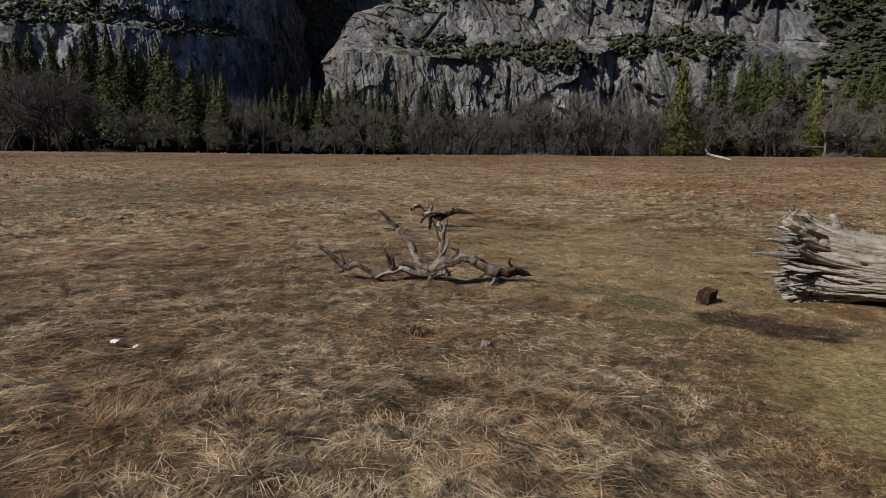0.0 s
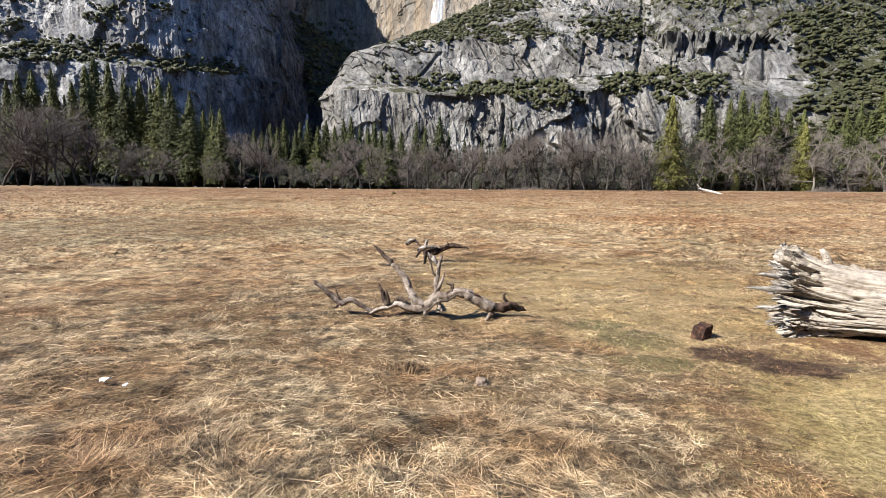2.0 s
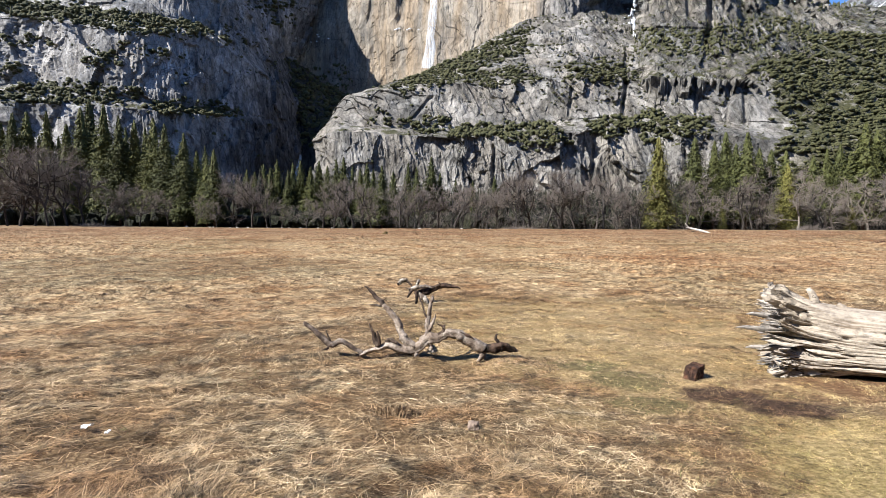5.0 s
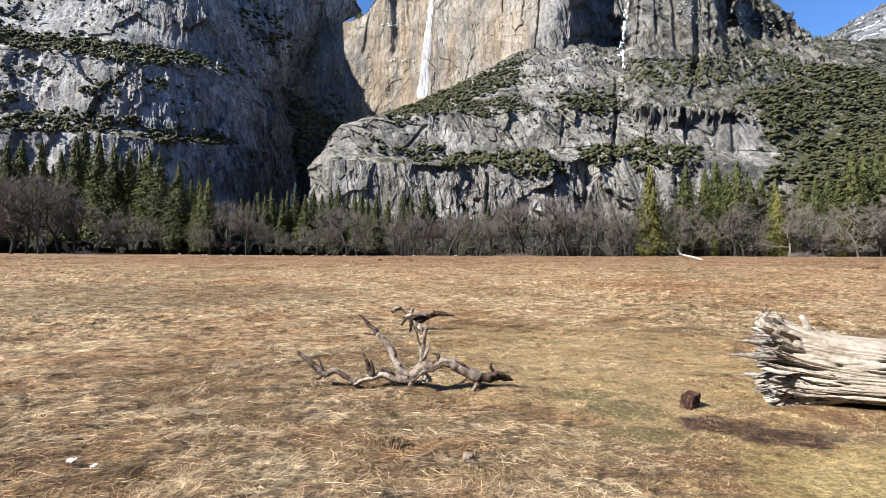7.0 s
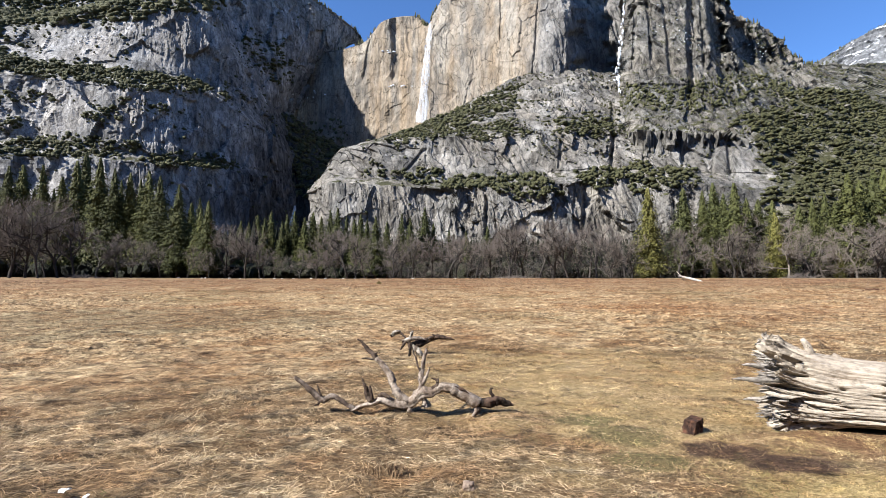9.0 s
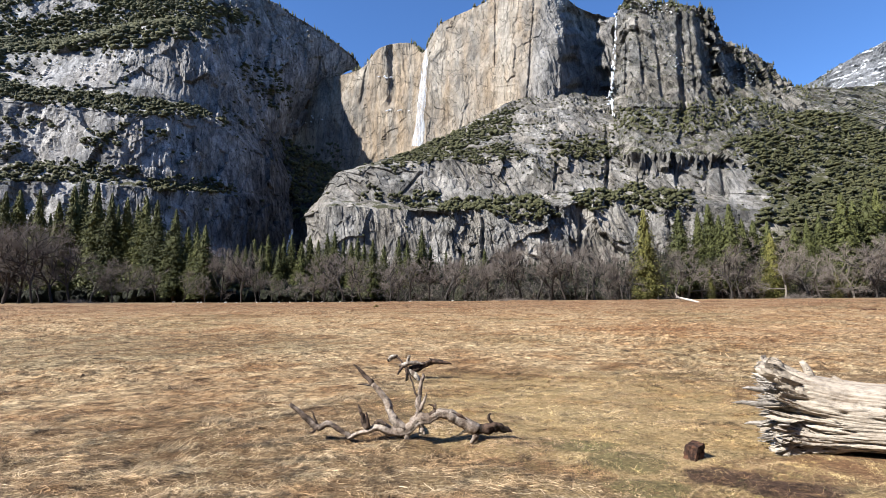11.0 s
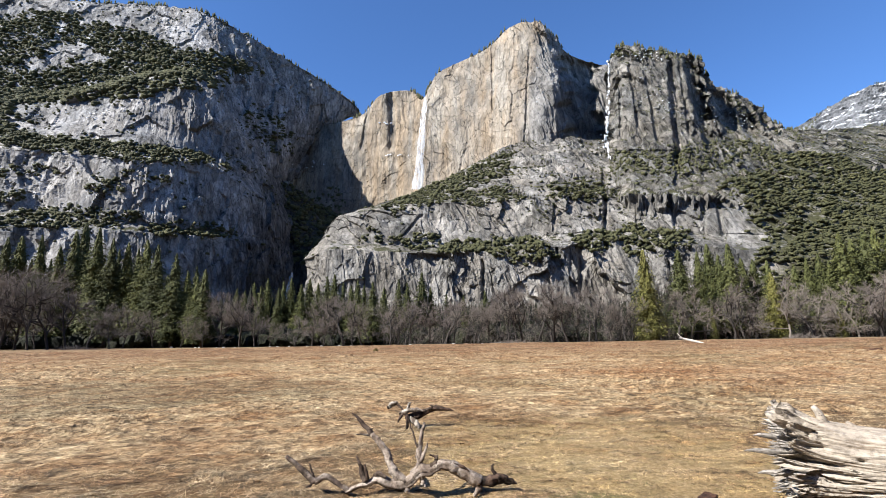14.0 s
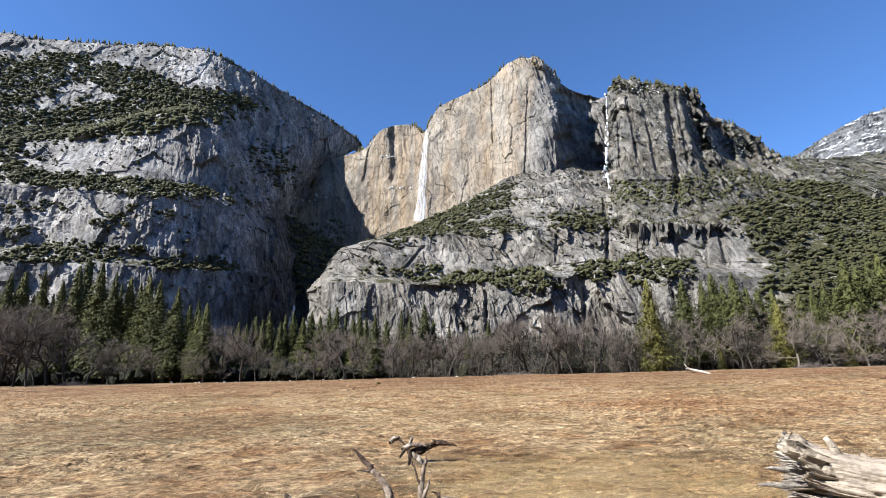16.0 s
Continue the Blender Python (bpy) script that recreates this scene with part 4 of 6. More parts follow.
def thickets(zones):
    """Scrub in ovals of the wall: bearing, rise, half-width, half-height, tilt and how thick it stands."""
    def chance(x, y, z, up):
        a, e = bearings(x, y, z)
        ragged = 0.9 * (clumps(x, y, z, 26, 5) - 0.5) + 0.7 * (clumps(x, y, z, 80, 6) - 0.5)
        total = np.zeros(a.shape)
        for ca, ce, ra, re, tilt, thick in zones:
            d = np.sqrt(((a - ca) / ra) ** 2 + ((e - ce - tilt * (a - ca)) / re) ** 2) + ragged
            total = np.maximum(total, thick * smooth(1.05, 0.85, d))
        return total + 1e-6
    return chance


def east_slope(x, y, z, up):
    """The wooded slope, open where rock slabs and slides show."""
    a, e = bearings(x, y, z)
    ragged = clumps(x, y, z, 40, 8) - 0.5
    grown = smooth(-1.0, 1.5, a - 55.5 - (37.9 - e) * 0.34 + 14 * ragged)
    for ca, ce, ra, re, tilt in ((66.2, 23.1, 2.6, 1.9, 0), (72.5, 24.1, 3.6, 1.8, 0), (73.7, 33.0, 7.0, 0.7, -0.3), (67.0, 18.5, 1.8, 2.0, 0.6), (80.0, 27.0, 5.0, 0.7, -0.4)):
        grown = grown * smooth(0.7, 1.0, np.sqrt(((a - ca) / ra) ** 2 + ((e - ce - tilt * (a - ca)) / re) ** 2) + 0.8 * ragged)
    return grown * smooth(0.22, 0.36, clumps(x, y, z, 24, 9)) + 1e-6


def talus(x, y, z, up):
    a, e = bearings(x, y, z)
    return smooth(5, 12, a) * smooth(62, 54, a) * smooth(22, 25, e) * smooth(0.46, 0.60, clumps(x, y, z, 34, 35)) + 1e-6


def gorge(x, y, z, up):
    return smooth(-0.19, -0.23, x / y) * smooth(0.25, 0.4, clumps(x, y, z, 40, 65))


LEFT_THICKETS = [(-71.3, 41.0, 27, 2.3, -0.14, 1.0), (-76, 26.2, 15, 2.5, 0, 1.0), (-53, 23.3, 10, 1.6, -0.05, 0.9), (-70.5, 33, 5, 2.0, 0, 0.7), (-90, 31, 5, 1.6, 0, 0.6), (-86, 36.5, 8, 1.2, 0, 0.4), (-60, 34.5, 7, 1.2, -0.2, 0.4)]
HIGH_THICKETS = [(-76, 56.3, 34, 5.0, 0.08, 1.0), (-66, 64.0, 16, 3.6, -0.3, 1.0), (-90, 69.5, 14, 3.5, 0, 0.9), (-99, 52, 12, 7, 0, 0.9), (-94, 63.5, 10, 4.0, 0, 1.0), (-36, 44, 6, 4, -0.6, 0.25)]
BENCH_THICKETS = [(15.2, 17.8, 8, 2.6, 0, 1.0), (29.8, 19.6, 6.5, 2.4, 0.05, 1.0), (40.0, 19.6, 9, 3.0, -0.05, 0.9), (4.0, 18.8, 7, 1.5, 0, 1.0), (-5.0, 20.3, 5, 1.9, -0.05, 0.9), (-12, 20.5, 6, 0.9, 0, 0.4)]
TALUS_THICKETS = [(1.5, 31.6, 13, 2.8, 0.36, 1.0), (8.5, 29.4, 8, 2.0, 0, 1.0), (27.4, 30.2, 7, 2.4, 0, 0.9), (41.0, 29.7, 8, 2.2, 0, 0.9), (50, 30.5, 6, 2, 0, 0.4), (-16.5, 22.5, 4, 0.6, 0, 0.3)]
TOWER_THICKETS = [(39, 36.0, 12, 2.8, 0, 0.8), (50.5, 36.0, 9, 3.0, 0, 0.9), (60, 38.0, 9, 2.2, -0.1, 0.8), (46, 60, 12, 1.3, 0, 0.9), (66, 45, 8, 2.5, -0.6, 0.5), (27.5, 37, 7, 3, 0, 0.35)]
woods = Pile()
rounded_trees(woods, scatter(G_FRONT, east_slope, 6800), 4, 10, 0.80, 2)
pointed_trees(woods, scatter(G_FRONT, east_slope, 500), 9, 17)
rounded_trees(woods, scatter(G_FRONT, thickets(BENCH_THICKETS), 800), 6, 13, 0.55, 3)
rounded_trees(woods, scatter(G_FRONT, thickets(TALUS_THICKETS), 2600), 4, 9, 0.70, 2)
rounded_trees(woods, scatter(G_FRONT, talus, 2200), 1.6, 4.5, 0.75)
rounded_trees(woods, scatter(G_FRONT, crevice, 900), 2, 5.5, 0.6)
rounded_trees(woods, scatter(G_LEFT, thickets(LEFT_THICKETS), 1700), 4, 11, 0.6, 2)
pointed_trees(woods, scatter(G_LEFT, thickets(LEFT_THICKETS), 60), 10, 18)
rounded_trees(woods, scatter(G_LEFT, thickets(HIGH_THICKETS[:1] + HIGH_THICKETS[3:4]), 2200), 5, 11, 0.82)
pointed_trees(woods, scatter(G_LEFT, thickets(HIGH_THICKETS[:1]), 50), 12, 22)
rounded_trees(woods, scatter(G_LEFT, crevice, 700), 2.5, 7, 0.6)
rounded_trees(woods, scatter(G_UPPER, thickets(HIGH_THICKETS), 4800), 5, 11, 0.80, 2)
pointed_trees(woods, scatter(G_UPPER, thickets(HIGH_THICKETS), 120), 12, 22)
rounded_trees(woods, scatter(G_UPPER, crevice, 900), 3, 8, 0.6)
rounded_trees(woods, scatter(G_BACK[0:46], gorge, 900), 6, 14, 0.5)
rounded_trees(woods, scatter(G_TOWER, thickets(TOWER_THICKETS), 1500), 3, 9, 0.58)
rounded_trees(woods, scatter(G_TOWER, crevice, 1300), 2.5, 7, 0.55)
pointed_trees(woods, scatter(G_TOWER, thickets(TOWER_THICKETS), 300), 8, 16)
for g, rows in ((G_UPPER, 9), (G_TOWER, 9), (G_BACK, 8), (G_FAR, 10)):
    rim = g[-rows:-rows + 4].reshape(-1, 3)
    rim = rim[rng.random(len(rim)) < 0.3 * smooth(0.42, 0.6, clumps(rim[:, 0], rim[:, 1], rim[:, 2], 50, 88))]
    pointed_trees(woods, rim, 9, 20, 0.2)
rounded_trees(woods, scatter(G_RAVINE[4:], lambda x, y, z, up: 1 + 0 * x, 900), 6, 14, 0.6)
slope_woods = new("slope_woods", woods.mesh("slope_woods", slope_leaf))
tagged(slope_woods, "scrub oaks and pines on the cliff ledges", "trees", kind="stuff")

belt = Pile()
by = rng.uniform(196, 245, 700)
bx = by * rng.uniform(-0.95, 1.0, 700)
rounded_trees(belt, np.stack([bx, by, ground_height(bx, by)], 1), 5, 10, 0.40, 3)
for low, high, lo_side, hi_side, count in ((9, 15, -0.32, 0.36, 900), (17, 26, -1.1, -0.32, 700), (16, 26, 0.36, 1.1, 900)):
    by = rng.uniform(215, 860, count)
    bx = by * rng.uniform(lo_side, hi_side, count)
    pointed_trees(belt, np.stack([bx, by, ground_height(bx, by)], 1), low, high, 0.17, 6)
forest_belt = new("forest_belt", belt.mesh("forest_belt", belt_shade_leaf, False))
tagged(forest_belt, "dense dark conifer woods below the cliffs", "trees", kind="stuff")


# ---------------------------------------------------------------- waterfall
def waterfall(name, spots, widths, label):
    n = Nodes("falling_water_" + name, 0.6, 0.3)
    f = n.noise((0.5, 0.5, 0.03), 6, 0.7)
    n.link(n.ramp(n.noise((0.22, 0.22, 0.018), 6, 0.75), (0.40, 0.03), (0.72, 0.75)), n.shader.inputs["Alpha"])
    mat = n.done(n.ramp(f, (0.3, (0.62, 0.66, 0.70)), (0.6, (0.9, 0.92, 0.94))))
    line = spline(spots, 60)
    w = np.interp(np.linspace(0, 1, 60), np.linspace(0, 1, len(widths)), widths)
    ang = np.linspace(0, 2 * math.pi, 10, endpoint=False)
    ring = np.stack([np.cos(ang), np.sin(ang) * 0.15, 0 * ang], 1)
    wob = 1 + 0.5 * fbm(np.cos(ang)[None] * 2, np.sin(ang)[None] * 2, np.arange(60)[:, None] / 6, 3, 3)
    v = line[:, None, :] + ring[None] * (w[:, None] * wob)[..., None]
    ob = new(name, array_mesh(name, v, [grid_faces(60, 10, True)], mat))
    return tagged(ob, label, "waterfall", kind="structure")


def down_wall(g, xs, zs, gap):
    """A line down a lofted wall, a little in front of it."""
    p = g.reshape(-1, 3)
    out = []
    for x0, z0 in zip(xs, zs):
        near = p[(np.abs(p[:, 0] - x0) < 14) & (np.abs(p[:, 2] - z0) < 16)]
        out.append((x0, float(near[:, 1].min()) - gap if len(near) else 1500.0, z0))
    return out


waterfall("waterfall_upper", down_wall(G_BACK, (-57, -62, -68, -73, -80, -87), (785, 735, 670, 600, 530, 465), 2.5), (4, 7, 10, 13, 15, 19), "tall white waterfall down the granite wall")
waterfall("waterfall_lower", [(-360, 1180, 171), (-362, 1178, 152), (-366, 1176, 134), (-369, 1174, 105)], (2.5, 4, 6, 9), "white lower waterfall in the shaded gorge")


def near_face(a0, e0, gap):
    """The foremost rock at a bearing and rise, and a little in front of it."""
    best = None
    for g in (G_FRONT, G_TOWER, G_BACK, G_UPPER, G_LEFT):
        p = g.reshape(-1, 3)
        a, e = bearings(p[:, 0], p[:, 1], p[:, 2])
        p = p[(np.abs(a - a0) < 0.5) & (np.abs(e - e0) < 0.6)]
        if len(p) and (best is None or p[:, 1].min() < best):
            best = float(np.quantile(p[:, 1], 0.12))
    if best is None:
        return None
    y = best - gap
    return (a0 * y / 100, y, e0 * y / 100)


snow_n = Nodes("old_snow", 0.7, 0.3)
snow_mat = snow_n.done(snow_n.ramp(snow_n.noise(0.2, 5, 0.7), (0.35, (0.50, 0.53, 0.58)), (0.6, (0.82, 0.85, 0.90))))
snow = Pile()


def snow_patch(a0, e0, wide, tall):
    """A thin uneven lump of snow on a ledge, in metres."""
    c = near_face(a0, e0, 1.0)
    if c is None:
        return
    lump = ICO_V * rng.uniform(0.5, 1.3, (len(ICO_V), 1)) * (wide, 2.5, tall)
    snow.add(np.array(c) + lump, ICO_F)


for k in range(44):
    t = k / 43
    snow_patch(np.interp(t, (0, 0.25, 0.65, 0.8, 1), (35.2, 34.8, 34.0, 33.2, 33.8)) + rng.normal(0, 0.16), 58.3 - 21 * t + rng.normal(0, 0.3), rng.uniform(0.8, 4.0) * (2.0 if 0.5 < t < 0.75 else 1), rng.uniform(2, 10))
for a0, e0, spread_a, spread_e, count, size in ((44.0, 59.5, 6, 1.2, 34, 2.6), (-47, 61.5, 4, 3, 14, 3.0), (-92, 68, 8, 3, 40, 3.0), (-80, 49.0, 12, 1.5, 20, 3.0), (-28, 36.5, 3, 1.0, 6, 4.0), (-10, 38.5, 2.0, 0.2, 7, 5.0), (-12.5, 45.5, 1.2, 0.2, 4, 5.0),
                                                (62, 45, 5, 1.5, 20, 2.4), (44, 50, 5, 6, 26, 1.8), (33, 40.5, 1.2, 1.5, 14, 3.0), (22, 55, 3, 6, 10, 2.0)):
    for k in range(count):
        snow_patch(a0 + rng.normal(0, 0.6) * spread_a, e0 + rng.normal(0, 0.6) * spread_e, rng.uniform(0.6, 1.6) * size, rng.uniform(0.3, 0.6) * size)
snow_patches = new("snow_patches", snow.mesh("snow_patches", snow_mat, False))
tagged(snow_patches, "old snow in the gully and on ledges of the cliffs", "snow", kind="stuff")


# ---------------------------------------------------------------- trees at the meadow's edge
def conifer(name, height, wide, seed, leaf, label, bare=0.10, taper=0.85, droop=0.35):
    """A pointed crown of drooping boughs in tiers round a straight trunk."""
    r = np.random.default_rng(seed)
    root = new(name)
    trunk = Pile()
    z = np.linspace(-0.3, height * 0.97, 9)
    tube(trunk, np.stack([r.normal(0, 0.05, 9), r.normal(0, 0.05, 9), z], 1), np.interp(z, (0, height), (height * 0.014, 0.03)), 7)
    part("trunk", trunk.mesh("trunk", pine_bark), root)
    n = int(height * 32)
    f = bare + (1 - bare) * (1 - np.sqrt(1 - (np.arange(n) + r.random(n)) / n * 0.9995))
    tier = f * height / 1.15
    f = np.clip((np.round(tier) * 0.35 + tier * 0.65) * 1.15 / height, bare, 0.997)
    a = r.uniform(0, 2 * math.pi, n)
    full = 0.78 + 0.5 * value_noise(np.cos(a) * 1.3 + f * 5, np.sin(a) * 1.3, f * 9, seed)
    reach = height * wide * (1 - f) ** taper * (0.55 + 0.45 * smooth(bare, bare + 0.16, f)) * full * r.uniform(0.75, 1.12, n) + 0.22
    out = np.stack([np.cos(a), np.sin(a), 0 * a], 1)
    side = np.stack([-np.sin(a), np.cos(a), 0 * a], 1)
    base = np.stack([0 * a, 0 * a, f * height], 1)
    heap = []
    sprays = 8
    for k in range(sprays):
        s = reach * (0.45 + 0.58 * (k + r.random(n)) / sprays)
        c = base + out * s[:, None] + side * (r.normal(0, 0.16, n) * (reach * 0.55 + 0.1))[:, None]
        c[:, 2] -= droop * s * s / (reach + 0.3) + r.uniform(0, 0.25, n)
        l = (0.22 + 0.038 * reach) * r.uniform(0.7, 1.3, n)
        w = l * r.uniform(0.35, 0.6, n)
        dip = r.uniform(-1.1, 0.25, n)
        swing = r.normal(0, 0.7, n)
        along = out * (np.cos(dip) * np.cos(swing))[:, None] + side * (np.cos(dip) * np.sin(swing))[:, None] + np.array((0, 0, 1.0)) * np.sin(dip)[:, None]
        across = side * r.uniform(0.6, 1.1, n)[:, None] + np.array((0, 0, 1.0)) * r.uniform(-0.8, 0.8, n)[:, None]
        heap.append(np.stack([c - along * l[:, None] * 0.6 - across * w[:, None], c - along * l[:, None] * 0.6 + across * w[:, None], c + along * l[:, None] * 1.2], 1))
    leaves = np.concatenate(heap).reshape(-1, 3)
    crown = Pile()
    crown.add(leaves, np.arange(len(leaves)).reshape(-1, 3))
    rings, sides = int(height * 2.2), 22
    fz = np.linspace(bare, 0.985, rings)[:, None]
    ang = np.linspace(0, 2 * math.pi, sides, endpoint=False)[None, :] + 0.0 * fz
    tier = (fz * height / 1.9 + 1.4 * value_noise(np.cos(ang) * 1.5, np.sin(ang) * 1.5, fz * 6, seed + 3)) % 1.0
    bulge = 0.40 + 0.12 * (1 - tier) + 0.60 * (value_noise(np.cos(ang) * 2.6 + 7, np.sin(ang) * 2.6, fz * height * 0.8, seed + 4) - 0.5)
    wide_at = height * wide * (1 - fz) ** taper * (0.55 + 0.45 * smooth(bare, bare + 0.16, fz)) * bulge + 0.06
    core = np.stack([np.cos(ang) * wide_at, np.sin(ang) * wide_at, fz * height - droop * wide_at * 0.7 + 0.22 * r.normal(0, 1, ang.shape)], -1)
    crown.add(core.reshape(-1, 3), quads=grid_faces(rings, sides, True))
    part("crown", crown.mesh("crown", leaf, False), root)
    return tagged(root, label, "conifer")


def bare_oak(name, height, seed, label, bark_mat=None, lean=0.0):
    r = np.random.default_rng(seed)
    root = new(name)
    limbs, twigs = Pile(), Pile()

    def grow(p, d, ln, rad, level):
        n = 5 if level < 2 else 4
        pts, q, dd = [p], p.copy(), d.copy()
        for _ in range(n - 1):
            dd = dd + r.normal(0, 0.16 + 0.05 * level, 3) + np.array((0, 0, 0.07 if level else 0.0))
            dd /= np.linalg.norm(dd)
            q = q + dd * ln / (n - 1)
            pts.append(q.copy())
        pts = np.array(pts)
        if level < 4:
            tube(limbs if level < 3 else twigs, pts, np.linspace(rad, rad * 0.55, n), (7, 6, 5, 3)[level], 0.15 if level < 2 else 0, seed + level, False)
        else:
            side = np.cross(dd, r.normal(0, 1, 3))
            side *= rad / (np.linalg.norm(side) + 1e-9)
            twigs.add([pts[0] - side, pts[0] + side, pts[-1]], [(0, 1, 2)])
            return
        for k in range((6, 4, 5, 22)[level]):
            f = r.uniform(0.3, 1.0) if level else 0.34 + 0.13 * k
            i = min(int(f * (n - 1)), n - 2)
            at = pts[i] + (pts[i + 1] - pts[i]) * (f * (n - 1) - i)
            away = r.normal(0, 1, 3)
            away -= dd * away.dot(dd)
            away /= np.linalg.norm(away) + 1e-9
            nd = dd * r.uniform(0.35, 0.9) + away * r.uniform(0.6, 1.0) + np.array((0, 0, 0.16))
            nd /= np.linalg.norm(nd)
            grow(at, nd, ln * r.uniform(0.5, 0.85) * (0.95 if level == 0 else 0.85), rad * (0.6 if level < 2 else 0.45), level + 1)

    grow(np.array((0.0, 0.0, -0.3)), np.array((lean, 0, 1.0)), height * 0.5, height * 0.016, 0)
    top = max(v[:, 2].max() for v in twigs.v)
    for heap in (limbs, twigs):
        heap.v = [v * (0.9, 0.9, height / top) for v in heap.v]
    part("trunk", limbs.mesh("trunk", bark_mat or oak_bark), root)
    part("crown", twigs.mesh("crown", twig_bark, False), root, "bare grey twigs")
    return tagged(root, label, "tree")


def plant(kinds, spots, ref, group, stretch=1.0):
    r = np.random.default_rng(len(spots))
    first = set()
    for k, (x, y, top) in enumerate(spots):
        kind = kinds[int(r.integers(len(kinds)))]
        ground_z = float(ground_height(x, y))
        s = (top - ground_z) / ref
        w = s * r.uniform(0.85, 1.2) * stretch
        m = Matrix.LocRotScale((x, y, ground_z), Euler((0, 0, r.uniform(0, 6.28))), (w, w, s))
        if kind.name not in first:
            first.add(kind.name)
            kind.matrix_basis = m
        else:
            kind = copy_thing_unscaled(kind, m)
        tagged(kind, group=group)


def copy_thing_unscaled(ob, m):
    keep_scale = ob.scale.copy()
    ob.scale = (1, 1, 1)
    made = copy_thing(ob, m)
    ob.scale = keep_scale
    return made


def firs_back():
    return [conifer("fir_tree", 30, 0.20, 210 + k, needles, "dark fir standing deep in the woods", 0.05) for k in range(3)]


firs = [conifer("fir_tree", 36, 0.195, 200 + k, needles, "tall olive-green fir at the meadow's edge", 0.08, 0.72) for k in range(5)]
plant(firs, CONIFERS_WEST, 36, "tall firs by the meadow", 1.0)
plant(firs_back(), CONIFERS_WEST_BACK, 30, "firs in the woods", 1.05)
small_firs = [conifer("pine_tree", 24, 0.19, 220 + k, needles, "dark green pine behind the bare oaks", 0.08, 0.75) for k in range(4)]
plant(small_firs, CONIFERS_MIDDLE, 24, "pines behind the oaks", 1.0)
east_firs = [conifer("pine_tree", 30, 0.23, 240 + k, needles, "green pine at the foot of the wooded slope", 0.12, 0.7) for k in range(4)]
plant(east_firs, CONIFERS_EAST, 30, "pines below the wooded slope", 1.0)
cedars = [conifer("cedar_tree", 30, 0.19, 260 + k, cedar_leaf, "yellow-green incense cedar at the meadow's edge", 0.03, 0.55, 0.5) for k in range(2)]
plant(cedars, CEDARS, 30, "cedars at the meadow's edge")
oaks = [bare_oak("oak_tree", 15, 300 + k, "leafless grey oak with a spreading crown") for k in range(6)]
plant(oaks, OAKS_WEST, 15.0, "bare oaks", 1.15)
oaks = [bare_oak("oak_tree", 15, 320 + k, "leafless brown-grey oak with crooked limbs", None, 0.15) for k in range(6)]
plant(oaks, OAKS_MIDDLE, 15.0, "bare oaks", 1.15)
oaks = [bare_oak("oak_tree", 15, 340 + k, "leafless oak with a pale trunk", pale_bark if k == 1 else None) for k in range(5)]
plant(oaks, OAKS_EAST, 15.0, "bare oaks", 1.15)
oaks = [bare_oak("oak_tree", 15, 360 + k, "leafless grey oak deep in the woods' edge") for k in range(4)]
plant(oaks, OAKS_BEHIND, 15.0, "bare oaks", 1.3)


def undergrowth():
    """Bare saplings and brush filling the wood's edge between the trunks."""
    r = np.random.default_rng(77)
    n = 13000
    y = r.uniform(174, 202, n)
    x = y * r.uniform(-0.12, 0.92, n)
    keep = r.random(n) < 0.25 + smooth(0.4, 0.6, value_noise(x / 7, y / 7, 0, 78))
    x, y = x[keep], y[keep]
    n = len(x)
    foot = np.stack([x, y, ground_height(x, y) + r.uniform(0, 5.5, n) * (r.random(n) < 0.8)], 1)
    tip = foot + np.stack([r.normal(0, 1.5, n), r.normal(0, 1.5, n), r.uniform(0.4, 3.6, n)], 1)
    wide = np.stack([r.uniform(0.010, 0.030, n), 0 * x, 0 * x], 1)
    mesh = array_mesh("undergrowth", np.stack([foot - wide, foot + wide, tip], 1), [np.arange(n * 3).reshape(-1, 3)], twig_bark, False)
    return tagged(new("undergrowth", mesh), "grey-brown leafless brush between the trunks", "brush", kind="stuff")


undergrowth()
bleached = bark("bleached_trunk", (0.22, 0.19, 0.165), (0.46, 0.42, 0.37), 1.5)


def fallen_tree():
    root = new("fallen_tree")
    root.location = (47.2, 98.0, float(ground_height(47.2, 98.0)))
    for name, pts, radii in (("trunk", [(-0.1, -1.0, 0.05), (0.5, 3.0, 0.40), (1.4, 8.0, 0.72), (2.4, 14.0, 1.15)], [0.16, 0.24, 0.24, 0.18]),
                             ("limb", [(1.9, 11.0, 0.95), (1.3, 11.6, 1.5), (1.0, 12.0, 2.1)], [0.08, 0.06, 0.03]),
                             ("limb", [(2.3, 13.2, 1.1), (3.0, 13.6, 0.6), (3.3, 13.8, -0.1)], [0.1, 0.08, 0.05])):
        pile = Pile()
        tube(pile, pts, radii, 9, 0.25, 4)
        part(name, pile.mesh(name, bleached), root)
    return tagged(root, "bleached fallen tree at the meadow's edge", "tree")


fallen_tree()


